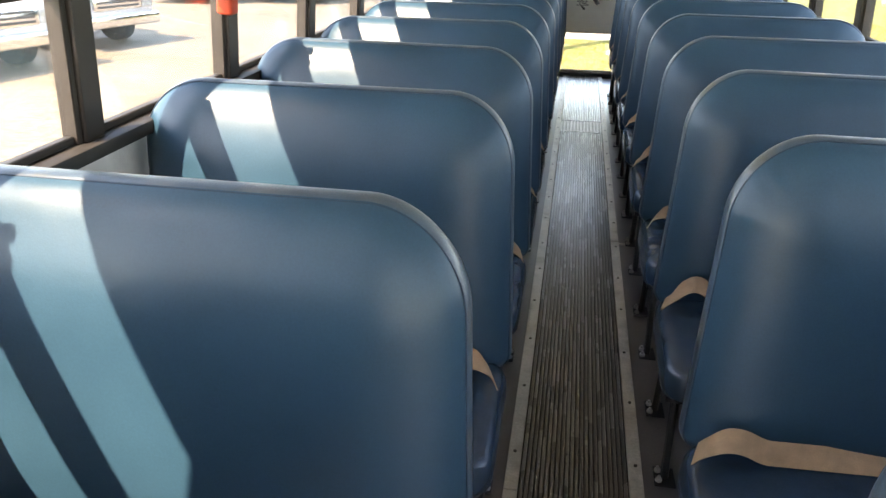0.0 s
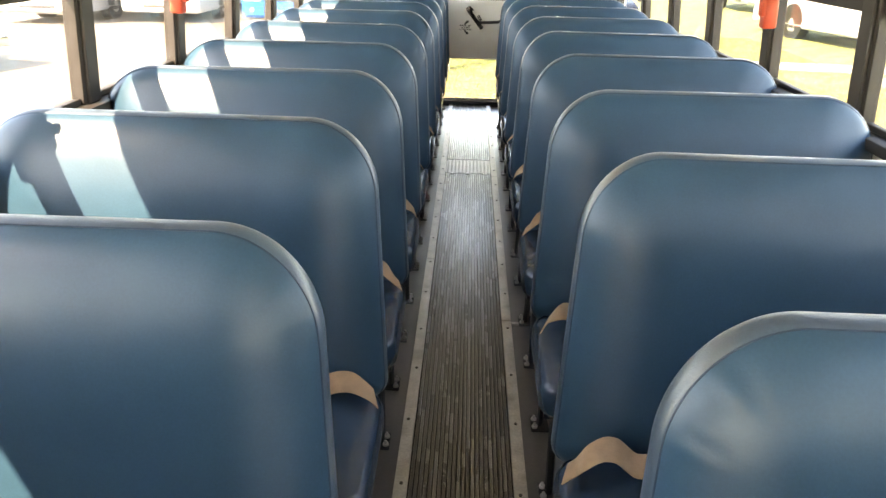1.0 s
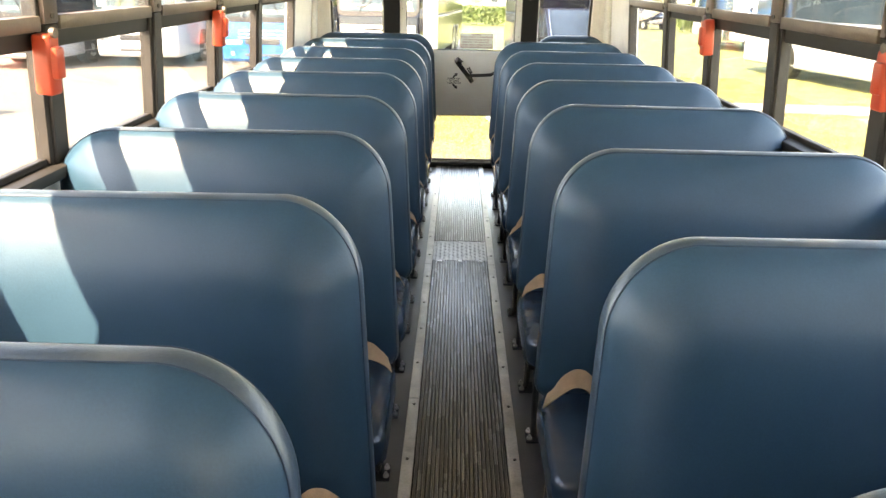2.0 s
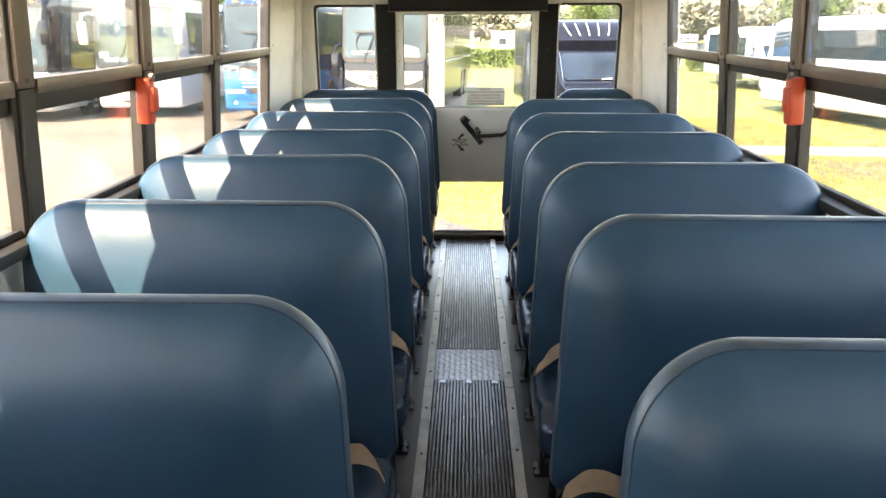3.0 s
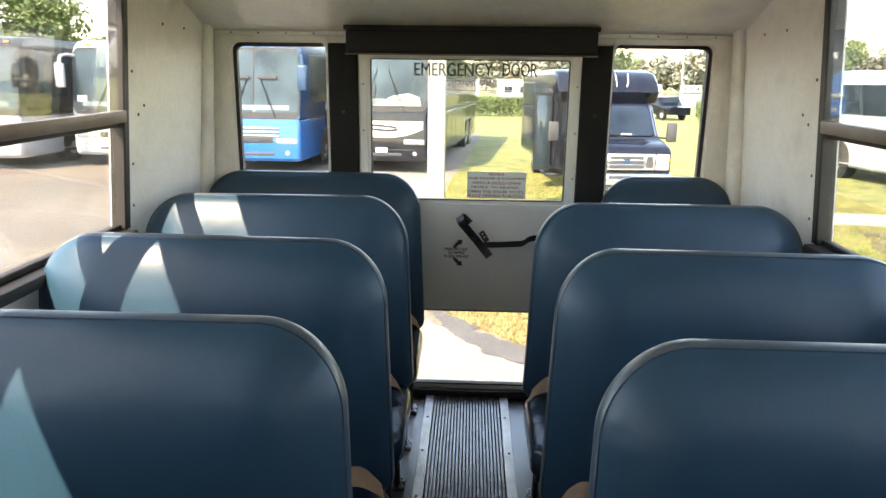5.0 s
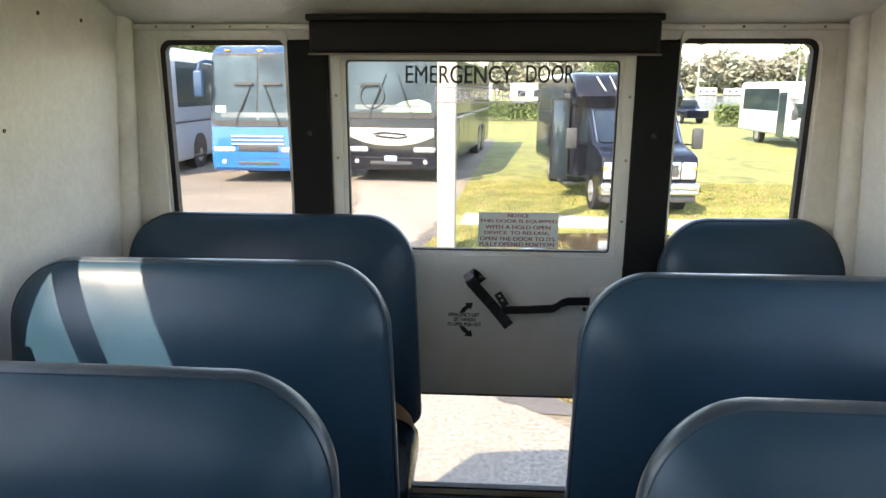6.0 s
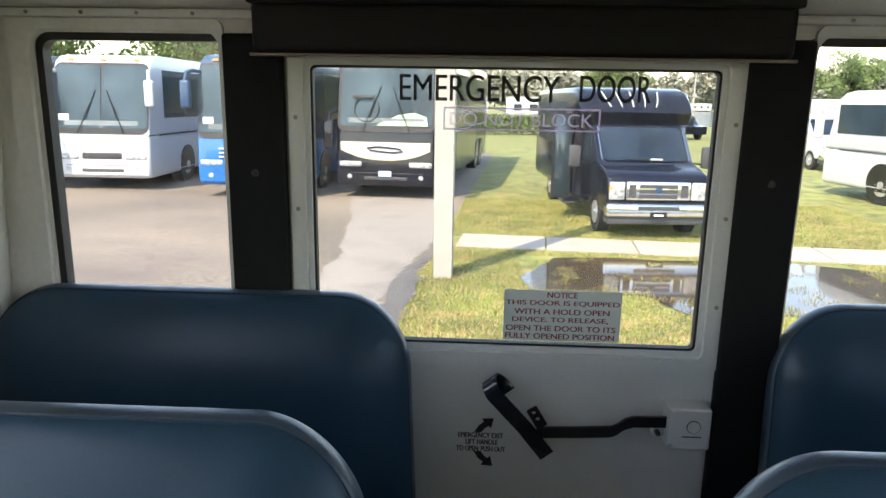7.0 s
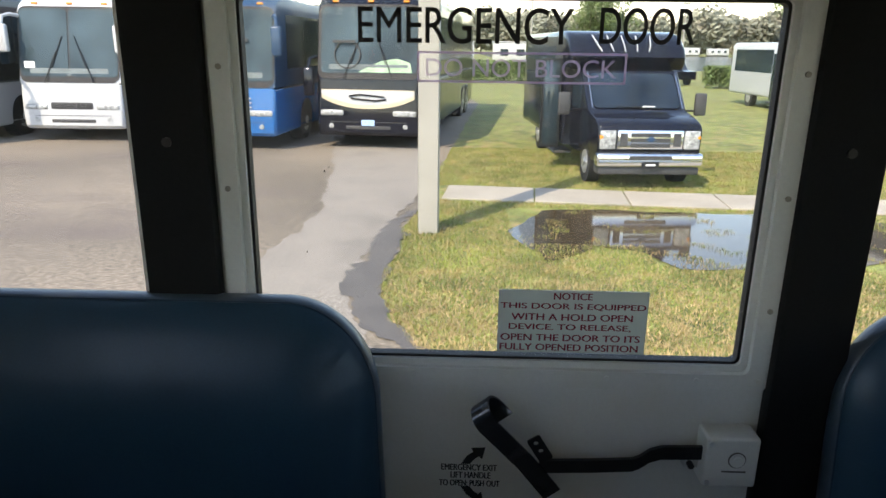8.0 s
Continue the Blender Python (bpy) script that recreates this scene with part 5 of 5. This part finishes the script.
def woods(x0, x1, y, h, seed, label):
    rnd = random.Random(seed)
    bm = bmesh.new()
    n = int((x1 - x0) / 3)
    for k in range(n):
        x = x0 + (x1 - x0) * (k + rnd.random()) / n
        hh = h * rnd.uniform(0.6, 1.1)
        for _ in range(6):
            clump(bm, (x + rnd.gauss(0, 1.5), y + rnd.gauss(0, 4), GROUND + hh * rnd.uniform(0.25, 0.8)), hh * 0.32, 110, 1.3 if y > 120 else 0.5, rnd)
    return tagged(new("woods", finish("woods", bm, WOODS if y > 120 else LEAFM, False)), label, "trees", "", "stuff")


# distance haze is mixed into the leaf colour, greyer and paler than LEAFM
WOODS = mat("haze_tinted_trees", (0.20, 0.205, 0.15), 0.8, vary=0.45, scale=0.15, dirt=(0.22, 0.18, 0.12), dirt_scale=0.08)
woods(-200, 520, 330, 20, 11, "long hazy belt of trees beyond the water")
woods(-120, -6, 95, 8.5, 12, "belt of green trees behind the parked coaches")
LAKE = mat("lake_water", (0.03, 0.045, 0.06), 0.12, vary=0.2, scale=0.1, bump=0.3, bump_scale=1.5)
patch("water", [(8, 92), (190, 92), (420, 275), (4, 275)], LAKE, 0.02, "grey-blue lake beyond the hedge", "lake")


def trailer(x, y, l, h, rz):
    t = thing("trailer", "small white mobile home on the far shore", "trailer", pose(x, y, GROUND, 0, 0, rz), "mobile homes across the water")
    part("body", boxed(-l / 2, l / 2, -1.2, 1.2, 0.5, h, 0.12, 2), WHITEP, t)
    part("roof", boxed(-l / 2 - 0.1, l / 2 + 0.1, -1.3, 1.3, h, h + 0.12, 0.03, 1), SILVERP, t)
    part("chassis", boxed(-l / 2 + 0.2, l / 2 - 0.2, -1.0, 1.0, 0.0, 0.5), PLASTIC, t)
    for k in range(3):
        part("pane", boxed(-l / 2 + 1 + k * l / 3.2, -l / 2 + 2 + k * l / 3.2, -1.22, -1.19, 1.4, 2.2), DARKGL, t)


rnd = random.Random(21)
for k in range(12):
    trailer(70 + k * 13 + rnd.uniform(-2, 2), 285 + rnd.uniform(-3, 3), rnd.uniform(6, 9), rnd.uniform(2.8, 3.4), rnd.uniform(-8, 8))
for k, x in enumerate((-2.5, 6.5)):
    trailer(x, 100, 6.5, 3.0, (4, -6)[k])
for x, y in ((30, 110), (47, 118), (36, 90), (8, 100), (-16, 75)):
    p = thing("lamp_pole", "tall thin lamp pole beyond the yard", "pole", pose(x, y, GROUND), "far lamp poles")
    part("shaft", cyl(bmesh.new(), (0, 0, 0), (0, 0, 8.5), 0.14, 8, 0.08), POLEM, p)
    part("lamp_head", boxed(-0.5, 0.5, -0.12, 0.12, 8.45, 8.6, 0.03, 1), PLASTIC, p)
car = thing("parked_car", "dark estate car parked behind the hedge", "car", pose(15.1, 57.5, GROUND, 0, 0, 20))
part("body", extrude_profile([(0, 0.4), (0, 0.95), (1.0, 1.05), (1.6, 1.65), (4.3, 1.7), (4.6, 1.0), (4.6, 0.4)], -0.92, 0.92, 0.07, 2), BLACKP, car)
part("rear_window", boxed(-0.7, 0.7, 1.2, 1.24, 1.12, 1.55, 0.01, 1), DARKGL, car, at=pose(0, 0.0, 0))
for x in (-1, 1):
    wheel(car, x * 0.82, 0.9, 0.34, x, 0.22)
    wheel(car, x * 0.82, 3.7, 0.34, x, 0.22)
rnd = random.Random(5)
bm = bmesh.new()
for x0, x1, yy, hh in ((-0.8, 7.0, 61, 1.45), (15.5, 28, 54.5, 1.4)):
    n = int((x1 - x0) * 900)
    for _ in range(n):
        x, y, z = rnd.uniform(x0, x1), yy + rnd.uniform(-0.8, 0.8), GROUND + hh * math.sqrt(rnd.random())
        u = Vector((rnd.gauss(0, 1), rnd.gauss(0, 1), rnd.gauss(0, 1))).normalized()
        v = u.orthogonal().normalized()
        bm.faces.new([bm.verts.new(Vector((x, y, z)) + w) for w in (u * 0.13, v * 0.07, -u * 0.13, -v * 0.07)])
tagged(new("hedge", finish("hedge", bm, LEAFM, False)), "clipped green hedge along the far grass edge", "hedge", "", "stuff")

# blades of grass where the lawn lies nearest
rnd = random.Random(77)
green, dry = ([], []), ([], [])
PUD = (lambda x, y: 0.7 < x < 5.8 and 14.8 < y < 18.0 and not (y < 15.8 and x < 2.3))


def lawn_edge(y):
    for (x0, y0), (x1, y1) in zip(EDGE, EDGE[1:]):
        if y0 <= y <= y1:
            return x0 + (x1 - x0) * (y - y0) / (y1 - y0)
    return 0.6


for k in range(260000):
    y = 9.2 + 15.0 * rnd.random() ** 1.5
    x = lawn_edge(y) + 0.03 + (9.0 * rnd.random() ** 1.2)
    if 18.0 - 0.085 * x < y < 19.22 - 0.085 * x or (PUD(x + 0.13, 12.3 + (y - 12.1) / 0.945) and noise.noise(Vector((x * 2.2, y * 2.2, 3.0))) < 0.12 + 0.5 * rnd.random() - 0.5 * max(0.0, 15.6 - y)):
        continue
    hgt, a = rnd.uniform(0.02, 0.055), rnd.uniform(0, 6.28)
    dx, dy = 0.006 * math.cos(a), 0.006 * math.sin(a)
    lx, ly = rnd.gauss(0, 0.02), rnd.gauss(0, 0.02)
    verts, faces = dry if rnd.random() < 0.24 + 0.62 * max(0.0, min(1.0, (14.6 - y) / 3.0)) else green
    n = len(verts)
    verts += [(x - dx, y - dy, GROUND), (x + dx, y + dy, GROUND), (x + lx, y + ly, GROUND + hgt)]
    faces.append((n, n + 1, n + 2))
for (verts, faces), m, label in ((green, BLADE, "short green lawn grass"), (dry, DRYBLADE, "dead straw-coloured blades among the lawn grass")):
    me = bpy.data.meshes.new("grass_blades")
    me.from_pydata(verts, [], faces)
    me.materials.append(m)
    tagged(new("grass_blades", me), label, "grass", "", "stuff")

# the yard falls away behind the bus: everything outside is tipped as one
FALL = Matrix.Translation((0, 9, GROUND)) @ Matrix.Rotation(radians(-1.2), 4, "X") @ Matrix.Translation((0, -9, -GROUND))
for ob in list(scene.objects):
    if ob not in INSIDE and ob.parent is None:
        ob.matrix_basis = FALL @ ob.matrix_basis
